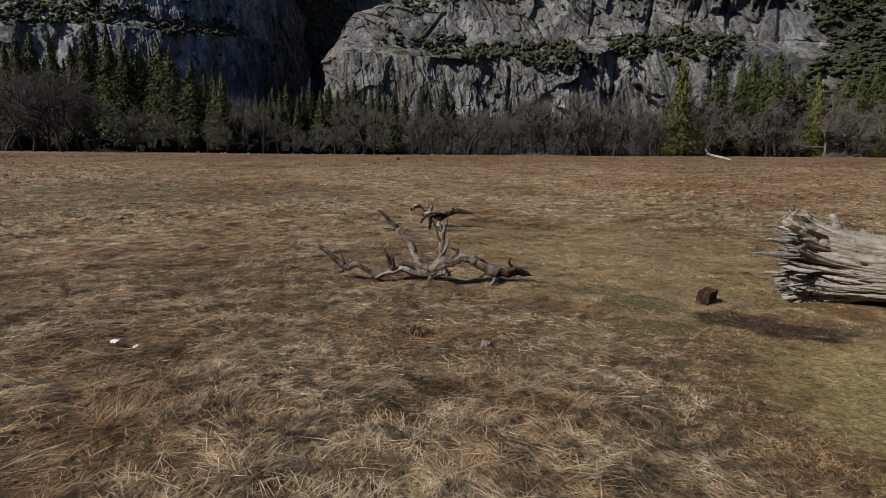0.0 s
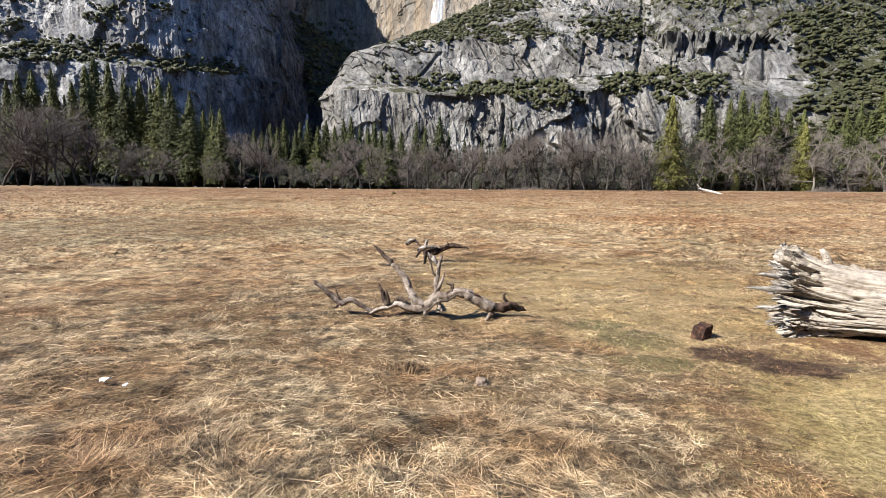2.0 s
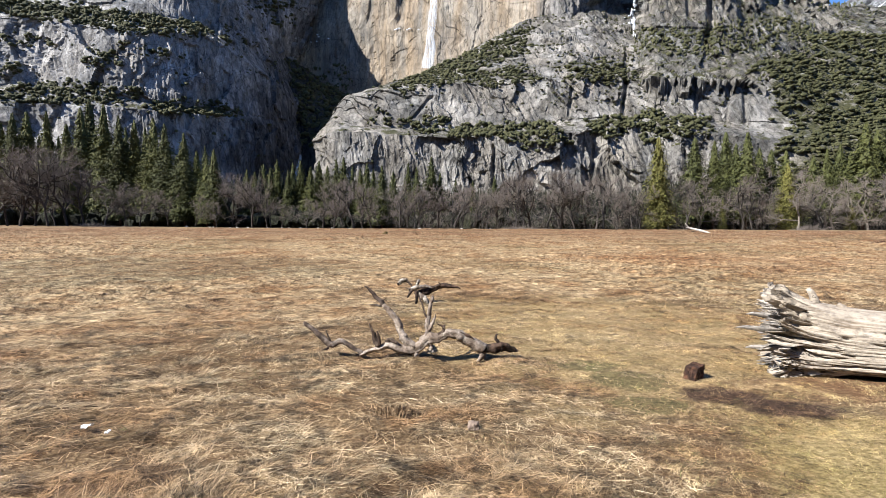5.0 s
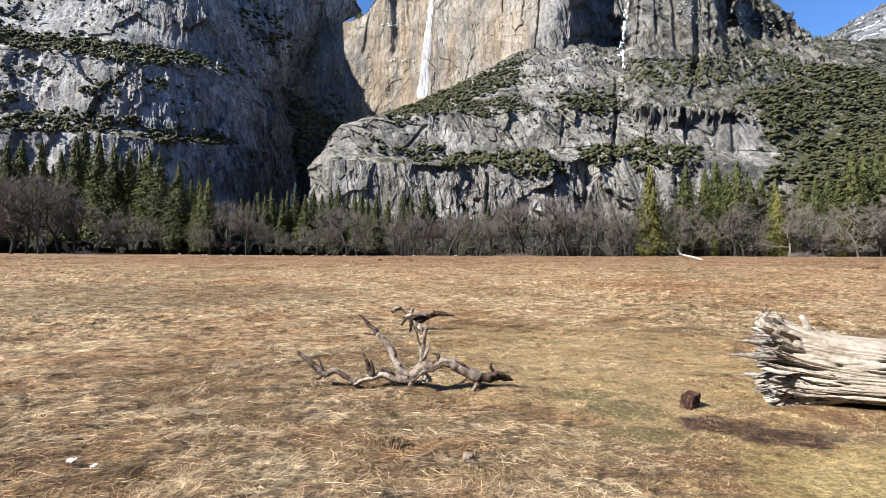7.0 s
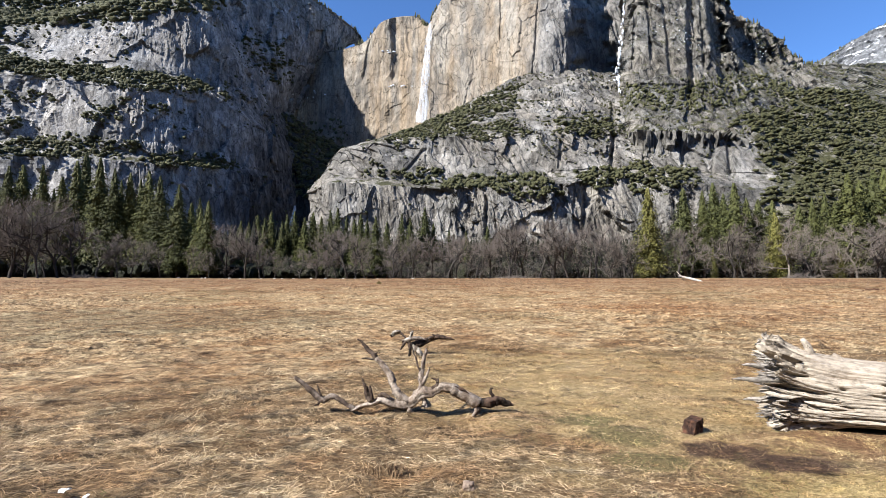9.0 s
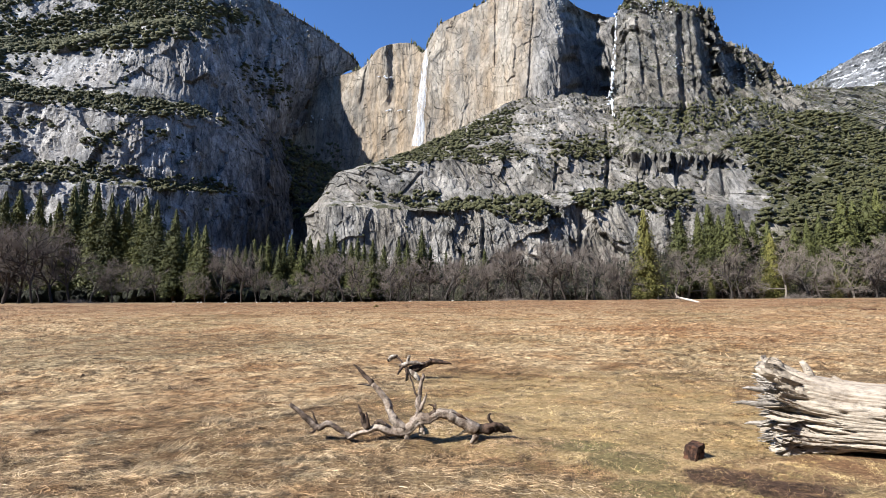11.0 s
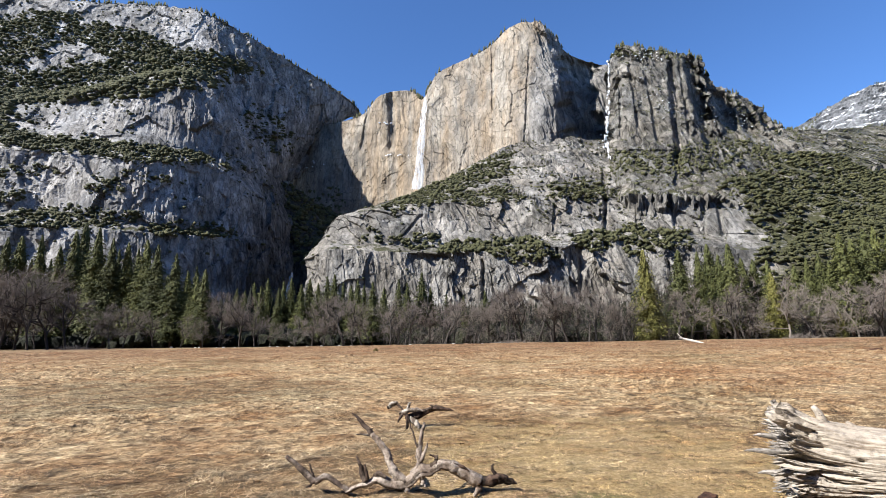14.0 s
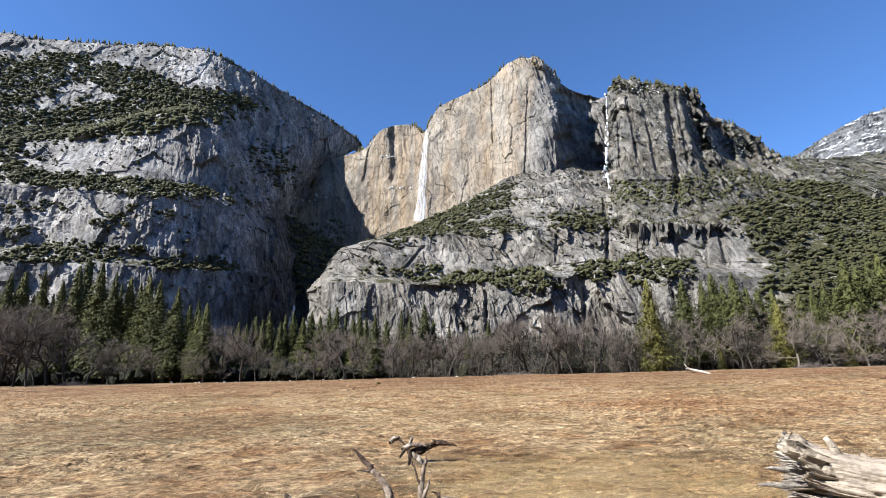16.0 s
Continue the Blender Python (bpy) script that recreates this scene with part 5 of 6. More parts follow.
def dry_bush(at, width, height, material, label, seed):
    """A low thicket of thin upright stems."""
    r = np.random.default_rng(seed)
    pile = Pile()
    for _ in range(260):
        px, py = r.normal(0, width * 0.24), r.normal(0, width * 0.10)
        tip = np.array((px + r.normal(0, 0.12 * width), py + r.normal(0, 0.08 * width), height * r.uniform(0.45, 1.0) * math.exp(-(px / (0.42 * width)) ** 2)))
        foot = np.array((px, py, -0.05))
        s = r.normal(0, 1, 3) * 0.02 * min(1.0, height * 1.2)
        pile.add([foot - s, foot + s, (foot + tip) / 2 + s + (0, 0, 0.05), (foot + tip) / 2 - s + (0, 0, 0.05), tip], [(3, 2, 4)], [(0, 1, 2, 3)])
    ob = new("dry_bush", pile.mesh("dry_bush", material, False))
    ob.location = (at[0], at[1], float(ground_height(*at)))
    return tagged(ob, label, "bush")


rust_twigs = bark("rust_twigs", (0.07, 0.035, 0.025), (0.16, 0.09, 0.06), 2.0)
bush_leaf = bark("bush_stems", (0.13, 0.10, 0.045), (0.24, 0.19, 0.08), 2.0)
tuft_straw = bark("tuft_straw", (0.075, 0.045, 0.028), (0.26, 0.18, 0.105), 9.0)
dry_bush((39.5, 49.0), 3.0, 0.45, rust_twigs, "low rusty brown bush on the open meadow", 3)
dry_bush((-10.9, 80.0), 0.9, 0.6, bush_leaf, "small grey-green bush on the open meadow", 4)
dry_bush((101.0, 150.0), 10.0, 2.0, twig_bark, "grey thicket of bare stems in front of the trees", 5)
dry_bush((-110.0, 152.0), 14.0, 1.8, twig_bark, "grey thicket of bare stems in front of the trees", 6)
dry_bush((20.0, 160.0), 16.0, 1.6, twig_bark, "grey thicket of bare stems in front of the trees", 7)
dry_bush((-0.41, 4.78), 0.46, 0.10, tuft_straw, "small brown withered tuft in the dry grass", 8)


# ---------------------------------------------------------------- dead wood on the meadow
def on_ground(x, y):
    return float(ground_height(x, y))


def limb(name, parent, points, radii, material, seed, sides=9, label=""):
    pile = Pile()
    p = spline(points, 10 * len(points))
    k = np.arange(len(p)) * 0.16
    p = p + 0.010 * np.stack([fbm(k, seed, 1, 2, 1), fbm(k, seed, 5, 2, 2), fbm(k, seed, 9, 2, 3)], 1)
    rad = np.interp(np.linspace(0, 1, len(p)), np.linspace(0, 1, len(radii)), radii) * 0.74
    rad = rad * (1 + 0.22 * fbm(np.arange(len(p)) * 0.35, seed * 3.1, 0, 3, 7))
    tube(pile, p, rad, sides + 7, 0.65, seed)
    return part(name, pile.mesh(name, material), parent, label)


def dead_branch():
    root = new("dead_branch")
    root.location = (-0.39, 6.60, on_ground(-0.39, 6.60))
    limb("limb", root, [(-0.66, 0.0, 0.02), (-0.45, 0.0, 0.09), (-0.317, 0.0, 0.132), (-0.152, 0.0, 0.087), (0.013, 0.0, 0.097), (0.131, 0.0, 0.198), (0.276, 0.0, 0.227), (0.374, 0.0, 0.288), (0.472, 0.0, 0.263), (0.637, 0.0, 0.179), (0.77, 0.0, 0.094)],
         [0.032, 0.039, 0.050, 0.058, 0.076, 0.081, 0.070, 0.062, 0.072, 0.081, 0.076], limb_wood, 1, 12)
    limb("broken_end", root, [(0.736, 0.0, 0.10), (0.899, 0.0, 0.109), (1.029, 0.0, 0.131), (1.114, 0.0, 0.099), (1.175, 0.0, 0.08)], [0.058, 0.078, 0.071, 0.039, 0.010], dark_wood, 2, 11, "dark broken end")
    limb("limb", root, [(-1.312, 0.0, 0.40), (-1.148, 0.0, 0.269), (-0.996, 0.0, 0.143), (-0.882, 0.0, 0.171), (-0.749, 0.0, 0.113), (-0.637, 0.0, 0.027)], [0.022, 0.036, 0.039, 0.036, 0.032, 0.036], grey_limb, 3)
    limb("limb", root, [(-0.02, 0.0, 0.115), (-0.155, 0.03, 0.242), (-0.227, 0.08, 0.385), (-0.314, 0.14, 0.489), (-0.409, 0.19, 0.582)], [0.064, 0.052, 0.046, 0.043, 0.038], limb_wood, 5)
    limb("limb", root, [(-0.38, 0.178, 0.555), (-0.409, 0.19, 0.582), (-0.504, 0.24, 0.663), (-0.593, 0.28, 0.739), (-0.655, 0.3, 0.782)], [0.030, 0.041, 0.034, 0.024, 0.010], bark_wood, 4, label="limb still in its brown bark")
    limb("limb", root, [(0.118, 0.0, 0.205), (0.13, 0.02, 0.301), (0.128, 0.05, 0.395), (0.139, 0.08, 0.491), (0.151, 0.11, 0.587), (0.176, 0.14, 0.663), (0.186, 0.15, 0.70)], [0.050, 0.039, 0.036, 0.030, 0.030, 0.027, 0.012], grey_limb, 6)
    for k, (pts, radii, wood) in enumerate((
            ([(0.128, 0.05, 0.429), (0.072, 0.09, 0.555), (0.037, 0.12, 0.651), (0.007, 0.15, 0.768)], [0.016, 0.013, 0.012, 0.005], bark_wood),
            ([(0.125, 0.02, 0.30), (0.196, 0.0, 0.406), (0.222, 0.0, 0.505)], [0.030, 0.023, 0.008], grey_limb),
            ([(-0.996, 0.0, 0.15), (-1.028, 0.0, 0.237), (-1.054, 0.0, 0.31)], [0.019, 0.015, 0.006], bark_wood),
            ([(-0.99, 0.0, 0.14), (-1.042, -0.03, 0.096), (-1.067, -0.04, 0.077)], [0.020, 0.016, 0.010], bark_wood),
            ([(-0.40, 0.19, 0.561), (-0.506, 0.16, 0.578), (-0.586, 0.15, 0.579)], [0.016, 0.012, 0.006], pale_limb),
            ([(-0.45, 0.20, 0.60), (-0.41, 0.18, 0.63), (-0.39, 0.17, 0.65)], [0.018, 0.012, 0.005], bark_wood))):
        limb("twig", root, pts, radii, wood, 7 + k, 6)
    for k, (pts, radii, wood) in enumerate((
            ([(-0.44, 0.0, 0.12), (-0.483, 0.0, 0.224), (-0.515, 0.0, 0.31), (-0.54, 0.0, 0.395)], [0.042, 0.036, 0.023, 0.006], bark_wood),
            ([(-0.42, -0.02, 0.14), (-0.445, -0.03, 0.251), (-0.452, -0.03, 0.30)], [0.028, 0.020, 0.010], dark_wood),
            ([(-0.36, 0.0, 0.17), (-0.30, -0.01, 0.20), (-0.22, -0.02, 0.17)], [0.030, 0.034, 0.014], bark_wood),
            ([(0.19, 0.0, 0.225), (0.308, 0.0, 0.301), (0.324, 0.0, 0.375)], [0.034, 0.029, 0.016], bark_wood),
            ([(0.322, 0.0, 0.345), (0.285, 0.0, 0.372), (0.25, 0.0, 0.376)], [0.020, 0.017, 0.009], dark_wood),
            ([(0.951, 0.0, 0.16), (0.917, 0.0, 0.236), (0.938, 0.0, 0.272)], [0.030, 0.019, 0.008], bark_wood),
            ([(0.013, 0.0, 0.08), (0.0, -0.02, 0.03), (-0.006, -0.03, -0.03)], [0.048, 0.038, 0.026], limb_wood),
            ([(0.785, 0.0, 0.075), (0.75, -0.03, 0.03), (0.715, -0.04, -0.03)], [0.048, 0.036, 0.022], limb_wood),
            ([(0.15, -0.02, 0.16), (0.18, -0.04, 0.11), (0.205, -0.06, 0.075)], [0.045, 0.034, 0.014], limb_wood),
            ([(0.42, -0.02, 0.30), (0.57, -0.03, 0.268), (0.67, -0.03, 0.22)], [0.016, 0.022, 0.010], dark_wood))):
        limb("stub", root, pts, radii, wood, 20 + k, 7)
    return tagged(root, "forked dead branch, bleached pale with bark patches, lying on the grass", "branch")


dead_branch()


def far_branch():
    root = new("dead_branch")
    root.location = (-0.30, 11.2, on_ground(-0.6, 11.0) - 0.05)
    limb("limb", root, [(-0.45, 0, 0.235), (-0.246, 0, 0.279), (-0.071, 0, 0.339), (0.103, 0, 0.399), (0.335, 0, 0.378), (0.46, 0, 0.344)], [0.06, 0.104, 0.081, 0.064, 0.040, 0.012], dark_wood, 31, 11)
    limb("limb", root, [(-0.595, -0.1, 0.325), (-0.471, -0.1, 0.37), (-0.275, -0.1, 0.395), (-0.14, -0.1, 0.361)], [0.030, 0.052, 0.048, 0.015], pale_limb, 32, label="bleached bare wood")
    limb("limb", root, [(-0.495, 0, 0.27), (-0.433, 0, 0.418), (-0.395, 0, 0.52)], [0.048, 0.052, 0.036], pale_limb, 33)
    limb("limb", root, [(-0.50, 0, 0.32), (-0.596, 0, 0.451), (-0.677, 0, 0.521)], [0.029, 0.032, 0.040], bark_wood, 34)
    limb("limb", root, [(-0.66, 0, 0.515), (-0.72, 0, 0.505), (-0.771, 0, 0.475), (-0.80, 0, 0.44)], [0.040, 0.054, 0.052, 0.044], pale_limb, 35)
    limb("stub", root, [(-0.79, 0, 0.45), (-0.83, 0, 0.415)], [0.047, 0.036], dark_wood, 36)
    limb("limb", root, [(-0.386, -0.1, 0.23), (-0.257, -0.2, 0.153), (-0.19, -0.25, 0.04)], [0.046, 0.064, 0.036], pale_limb, 37)
    limb("stub", root, [(-0.506, -0.1, 0.335), (-0.57, -0.15, 0.259), (-0.62, -0.2, 0.17)], [0.04, 0.035, 0.016], bark_wood, 38)
    limb("stub", root, [(-0.46, -0.1, 0.30), (-0.43, -0.2, 0.174), (-0.447, -0.25, 0.03)], [0.04, 0.035, 0.02], dark_wood, 39)
    limb("stub", root, [(-0.05, -0.05, 0.38), (0.047, -0.1, 0.444), (0.0, -0.1, 0.475)], [0.035, 0.026, 0.010], bark_wood, 40)
    return tagged(root, "bleached and dark broken branch on the dry meadow", "branch")


far_branch()


def big_log():
    """A thick silvered trunk, torn open at its root end, lying along x."""
    root = new("fallen_log")
    root.location = (3.60, 6.52, on_ground(4.2, 6.4) - 0.02)
    root.rotation_euler = (0, 0, radians(-27))
    r = np.random.default_rng(5)
    nu, nv = 220, 380
    u = np.linspace(0, 1, nu)[:, None] ** 2.0
    a = np.linspace(0, 2 * math.pi, nv, endpoint=False)[None, :]
    ragged = 0.15 * fbm(np.cos(a) * 6, np.sin(a) * 6, 0, 3, 3) + 0.12 * fbm(np.cos(a) * 26, np.sin(a) * 22, 0, 2, 6)
    x = ragged * (1 - smooth(0, 0.05, u)) + u * 6.2
    torn = np.exp(-u * 19)
    rad = 0.335 * (1 + 0.40 * torn) * (1 - 0.10 * u)
    rad = rad * (np.abs(np.cos(a)) ** 3.2 + np.abs(np.sin(a)) ** 3.2) ** (-1 / 3.2) * 0.96
    twist = a + 0.25 * torn + 0.06 * fbm(u * 9, 3, 0, 3, 2)
    rad = rad + (0.008 + 0.07 * torn) * fbm(np.cos(twist) * 4, np.sin(twist) * 4, u * 3.0, 4, 8, True)
    rad = rad + (0.005 + 0.045 * torn) * fbm(np.cos(twist) * 20, np.sin(twist) * 20, u * 9, 3, 21, True)
    rad = rad + 0.06 * torn * fbm(np.cos(twist) * 9, np.sin(twist) * 9, u * 7, 3, 33, True)
    for k in range(46):
        at, wide, deep = r.uniform(0, 2 * math.pi), r.uniform(0.022, 0.055), r.uniform(0.04, 0.12)
        start, end = r.uniform(-0.05, 0.02), r.uniform(0.02, 0.085)
        off = np.angle(np.exp(1j * (twist - at + 0.16 * fbm(u * 16, k, 0, 3, 5))))
        rad = rad - deep * np.exp(-(off / wide) ** 2) * smooth(start - 0.02, start + 0.01, u) * smooth(end, end - 0.03, u)
    for k in range(64):
        at, wide, deep = r.uniform(2.3, 4.7), r.uniform(0.020, 0.034), r.uniform(0.02, 0.05)
        start, run = r.uniform(0.03, 0.5), r.uniform(0.008, 0.035) if k % 4 else r.uniform(0.05, 0.2)
        off = np.angle(np.exp(1j * (a - at + 0.10 * fbm(u * 24, k, 0, 3, 15))))
        rad = rad - deep * np.exp(-(off / wide) ** 2) * smooth(start, start + 0.006, u) * smooth(start + run, start + run * 0.6, u)
    rad = rad + 0.075 * np.exp(-((a - 4.25) / 0.42) ** 2) * np.exp(-((u - 0.035) / 0.045) ** 2)
    under = smooth(-0.75, -0.98, np.sin(a))
    top = 0.35 + 0.06 * torn
    z = top + rad * np.sin(a) * 0.98 + under * 0.10 * smooth(0.03, 0.08, u)
    y = rad * np.cos(a) * 1.10
    v = np.stack([x, y, z], -1)
    inner = []
    for k, f in enumerate((0.8, 0.58, 0.34, 0.12)):
        deep = 0.08 + 0.10 * k + 0.22 * fbm(np.cos(a) * 5, np.sin(a) * 5, k * 0.7, 3, 14, True)
        inner.append(np.stack([x[0] + deep[0], y[0] * f, 0.41 + (z[0] - 0.41) * f], -1))
    rings = np.concatenate([np.stack(inner[::-1]), v])
    verts = np.concatenate([rings.reshape(-1, 3), [[6.15, 0, 0.36]]])
    last = (len(rings) - 1) * nv
    k = np.arange(nv)
    tri = np.stack([np.full(nv, len(verts) - 1), last + k, last + (k + 1) % nv], 1)
    part("trunk", array_mesh("trunk", verts, [grid_faces(len(rings), nv, True), tri], log_wood), root)
    for i in range(170):
        ang = r.uniform(-0.3, 2 * math.pi - 1.2)
        f = math.sqrt(r.uniform(0.2, 1.0))
        rr = 0.43 * f
        long = i < 7
        ln = r.uniform(0.04, 0.13) * (1.7 if long else 1)
        w, t = r.uniform(0.005, 0.014), r.uniform(0.003, 0.008)
        base = np.array((r.uniform(-0.05, 0.16) if not long else 0.02, rr * 1.08 * math.cos(ang), max(0.06, 0.42 + rr * math.sin(ang))))
        d = np.array((-1, 0.3 * math.cos(ang) * f + r.normal(0, 0.14), 0.3 * math.sin(ang) * f + r.normal(0, 0.12)))
        d /= np.linalg.norm(d)
        out = np.array((0, math.cos(ang), math.sin(ang)))
        side = np.cross(d, out)
        side /= np.linalg.norm(side)
        out = np.cross(side, d)
        n = 8
        s = np.linspace(-0.9, 1, n)
        width = w * np.interp(s, (-0.9, 0.0, 0.75, 1), (0.5, 1.0, 0.7, 0.1)) * r.uniform(0.7, 1.3, n)
        wave = fbm(s * 1.7 + i, 0.5, 0, 2, 9)
        mid = base + d * (s * ln)[:, None] + out * (0.22 * ln * wave)[:, None] + side * (0.12 * ln * fbm(s * 1.5, i * 1.7, 0, 2, 4))[:, None]
        ring = np.stack([mid - side * width[:, None] - out * t, mid + side * width[:, None] - out * t * 0.7,
                         mid + side * width[:, None] * 0.7 + out * t, mid - side * width[:, None] * 0.6 + out * t], 1)
        pile = Pile()
        pile.add(ring.reshape(-1, 3), [(0, 2, 1), (0, 3, 2), (4 * n - 4, 4 * n - 3, 4 * n - 2), (4 * n - 4, 4 * n - 2, 4 * n - 1)], grid_faces(n, 4, True))
        part("splinter", pile.mesh("splinter", torn_wood, False), root)
    for at, d, ln in (((0.06, -0.30, 0.47), (-1, -0.15, -0.01), 0.42), ((0.04, -0.22, 0.60), (-1, -0.1, 0.02), 0.3), ((0.04, -0.25, 0.27), (-1, -0.1, -0.1), 0.3)):
        pile = Pile()
        p, d = np.array(at), np.array(d)
        tube(pile, [p - d * 0.1, p + d * ln * 0.4, p + d * ln * 0.8 + (0, 0, 0.01), p + d * ln], [0.030, 0.026, 0.016, 0.004], 11, 1.1, 5)
        part("splinter", pile.mesh("splinter", torn_wood), root)
    for at, rise in (((0.40, 0.06, 0.74), 0.15), ((0.66, 0.02, 0.66), 0.08)):
        pile = Pile()
        p = np.array(at)
        tube(pile, [p - (0, 0, 0.12), p, p + (-0.03, 0, rise * 0.6), p + (-0.07, 0, rise)], [0.065, 0.042, 0.032, 0.022], 10, 0.7, 3)
        part("knot_stub", pile.mesh("knot_stub", log_wood), root)
    return tagged(root, "huge silver-grey fallen log with a torn splintered end", "log")


big_log()


def chunk(name, at, size, material, seed, label, category):
    bm = bmesh.new()
    bmesh.ops.create_icosphere(bm, subdivisions=3, radius=1.0)
    for v in bm.verts:
        c = v.co
        box = max(abs(c.x), abs(c.y), abs(c.z))
        c *= (0.55 / box + 0.45) * (1 + 0.22 * noise.fractal(c * 1.7 + Vector((seed, 0, 0)), 0.8, 2.0, 4))
        v.co = Vector((c.x * size[0], c.y * size[1], c.z * size[2]))
    me = bpy.data.meshes.new(name)
    bm.to_mesh(me)
    bm.free()
    me.materials.append(material)
    ob = new(name, me)
    ob.location = (at[0], at[1], on_ground(*at) + size[2] * 0.75)
    return tagged(ob, label, category)


def wood_block():
    """A broken wedge of rotten wood, higher at one end."""
    bm = bmesh.new()
    bmesh.ops.create_cube(bm, size=2.0)
    for v in bm.verts:
        right = v.co.x > 0
        v.co = Vector((v.co.x * (0.10 if v.co.z < 0 else 0.072) + (0.02 if v.co.z > 0 else 0), v.co.y * (0.075 if right else 0.09), 0.21 if v.co.z > 0 and right else 0.165 if v.co.z > 0 else -0.02))
    bmesh.ops.subdivide_edges(bm, edges=bm.edges[:], cuts=9, use_grid_fill=True)
    for v in bm.verts:
        v.co += 0.014 * noise.noise_vector(v.co * 22) + 0.010 * noise.noise_vector(v.co * Vector((50, 50, 18)))
    me = bpy.data.meshes.new("wood_block")
    bm.to_mesh(me)
    bm.free()
    me.materials.append(block_wood)
    ob = new("wood_block", me)
    ob.location = (2.50, 5.98, on_ground(2.50, 5.98))
    ob.rotation_euler = (0, 0.05, 0.5)
    ob.scale = (0.8, 0.8, 0.72)
    return tagged(ob, "dark brown rotten block of wood on the grass", "wood block")


wood_block()
# the small lump in the grass is a brown chunk of wood
wood_chunk_n = Nodes("grey_stone", 0.9, 0.2)
wood_chunk_mat = wood_chunk_n.done(wood_chunk_n.ramp(wood_chunk_n.noise(18, 6, 0.7), (0.3, (0.09, 0.060, 0.045)), (0.7, (0.30, 0.235, 0.185))))
chunk("stone", (0.20, 4.50), (0.042, 0.036, 0.034), wood_chunk_mat, 9, "small grey-brown chunk of wood in the dry grass", "stone")


paper_n = Nodes("white_paper", 0.7, 0.3)
paper_mat = paper_n.done(paper_n.ramp(paper_n.noise(30, 4), (0.3, (0.60, 0.60, 0.61)), (0.7, (0.80, 0.80, 0.80))))


def paper_scrap(at, size, turn, seed):
    """A crumpled scrap lying on the grass."""
    u, v = np.meshgrid(np.linspace(-1, 1, 7), np.linspace(-1, 1, 6))
    z = 0.012 + 0.018 * fbm(u * 1.5 + seed, v * 1.5, 0, 2, seed)
    top = np.stack([u * size * (1 + 0.15 * v), v * size * 0.62, z], -1).reshape(-1, 3)
    low = top - (0, 0, 0.002)
    faces = grid_faces(6, 7)
    rim = [(a, a + 1) for a in range(6)] + [(6 + 7 * a, 13 + 7 * a) for a in range(5)] + [(41 - a, 40 - a) for a in range(6)] + [(35 - 7 * a, 28 - 7 * a) for a in range(5)]
    ob = new("paper_scrap", array_mesh("paper_scrap", np.concatenate([top, low]), [faces, faces[:, ::-1] + 42, np.array([(b, a, a + 42, b + 42) for a, b in rim])], paper_mat))
    ob.location = (at[0], at[1], on_ground(*at) + 0.05)
    ob.rotation_euler = (0.1, -0.1, turn)
    return tagged(ob, "crumpled white scrap of paper on the dry grass", "paper")


paper_scrap((-2.62, 4.34), 0.035, 0.3, 2)
paper_scrap((-2.42, 4.28), 0.018, 1.2, 5)


pale_n = Nodes("pale_stone", 0.9, 0.2)
pale_stone = pale_n.done(pale_n.ramp(pale_n.noise(3, 5, 0.7), (0.3, (0.35, 0.34, 0.32)), (0.7, (0.62, 0.61, 0.58))))
edge_stone = chunk("boulder", (-92.0, 173.0), (0.42, 0.35, 0.26), pale_stone, 21, "pale boulder lying along the far edge of the meadow", "boulder")
tagged(edge_stone, group="boulders at the meadow's edge")
for k in range(34):
    sx, sy = -88 + k * 3.6 + rng.normal(0, 1.5), 173.5 + rng.normal(0, 1.2)
    s = rng.uniform(0.25, 0.8)
    copy_thing(edge_stone, Matrix.LocRotScale((sx, sy, on_ground(sx, sy) + 0.15 * s), Euler((0, 0, rng.uniform(0, 6))), (s * rng.uniform(0.8, 1.7), s, s)))


# ---------------------------------------------------------------- grass
def blade_mesh(name, x, y, ang, lean, length, width, material, lift=0.0, simple=False):
    """Bent blades: lean is the angle above the ground."""
    n = len(x)
    z = ground_height(x, y) + lift - 0.01
    base = np.stack([x, y, z], 1)
    flat = np.stack([np.cos(ang), np.sin(ang), 0 * ang], 1)
    side = np.stack([-np.sin(ang), np.cos(ang), rng.normal(0, 0.35, n)], 1) * (width * 0.5)[:, None]
    up = np.array((0, 0, 1.0))
    mid = base + (flat * np.cos(lean)[:, None] + up * np.sin(lean)[:, None]) * (length * 0.55)[:, None]
    droop = lean - rng.uniform(0.25, 0.9, n)
    tip = mid + (flat * np.cos(droop)[:, None] + up * np.sin(droop)[:, None]) * (length * 0.45)[:, None]
    tip = tip + side * rng.normal(0, 6, n)[:, None]
    v = np.stack([base - side, base + side, mid - side * 0.8, mid + side * 0.8, tip], 1)
    low = ground_height(v[:, 4, 0], v[:, 4, 1]) + 0.004
    v[:, 4, 2] = np.maximum(v[:, 4, 2], low)
    if simple:
        return array_mesh(name, v[:, (0, 1, 4)], [np.arange(n * 3).reshape(-1, 3)], material, False)
    o = (np.arange(n) * 5)[:, None]
    return array_mesh(name, v, [o + np.array([[2, 3, 4]]), o + np.array([[0, 1, 3, 2]])], material, False)


def wedge(n, near, far, half=0.86, power=1.0):
    r = near + (far - near) * rng.random(n) ** power
    a = rng.uniform(-half, half, n)
    return np.sin(a) * r, np.cos(a) * r + 0.7, r


def lawn(x, y):
    """1 where short yellow-green turf grows beside the log."""
    wob = 0.5 * fbm(x * 0.9, y * 0.9, 0, 4, 41)
    return smooth(1.25, 0.7, np.hypot((x - 3.4) / 1.65, (y - 3.5) / 1.75) + wob)


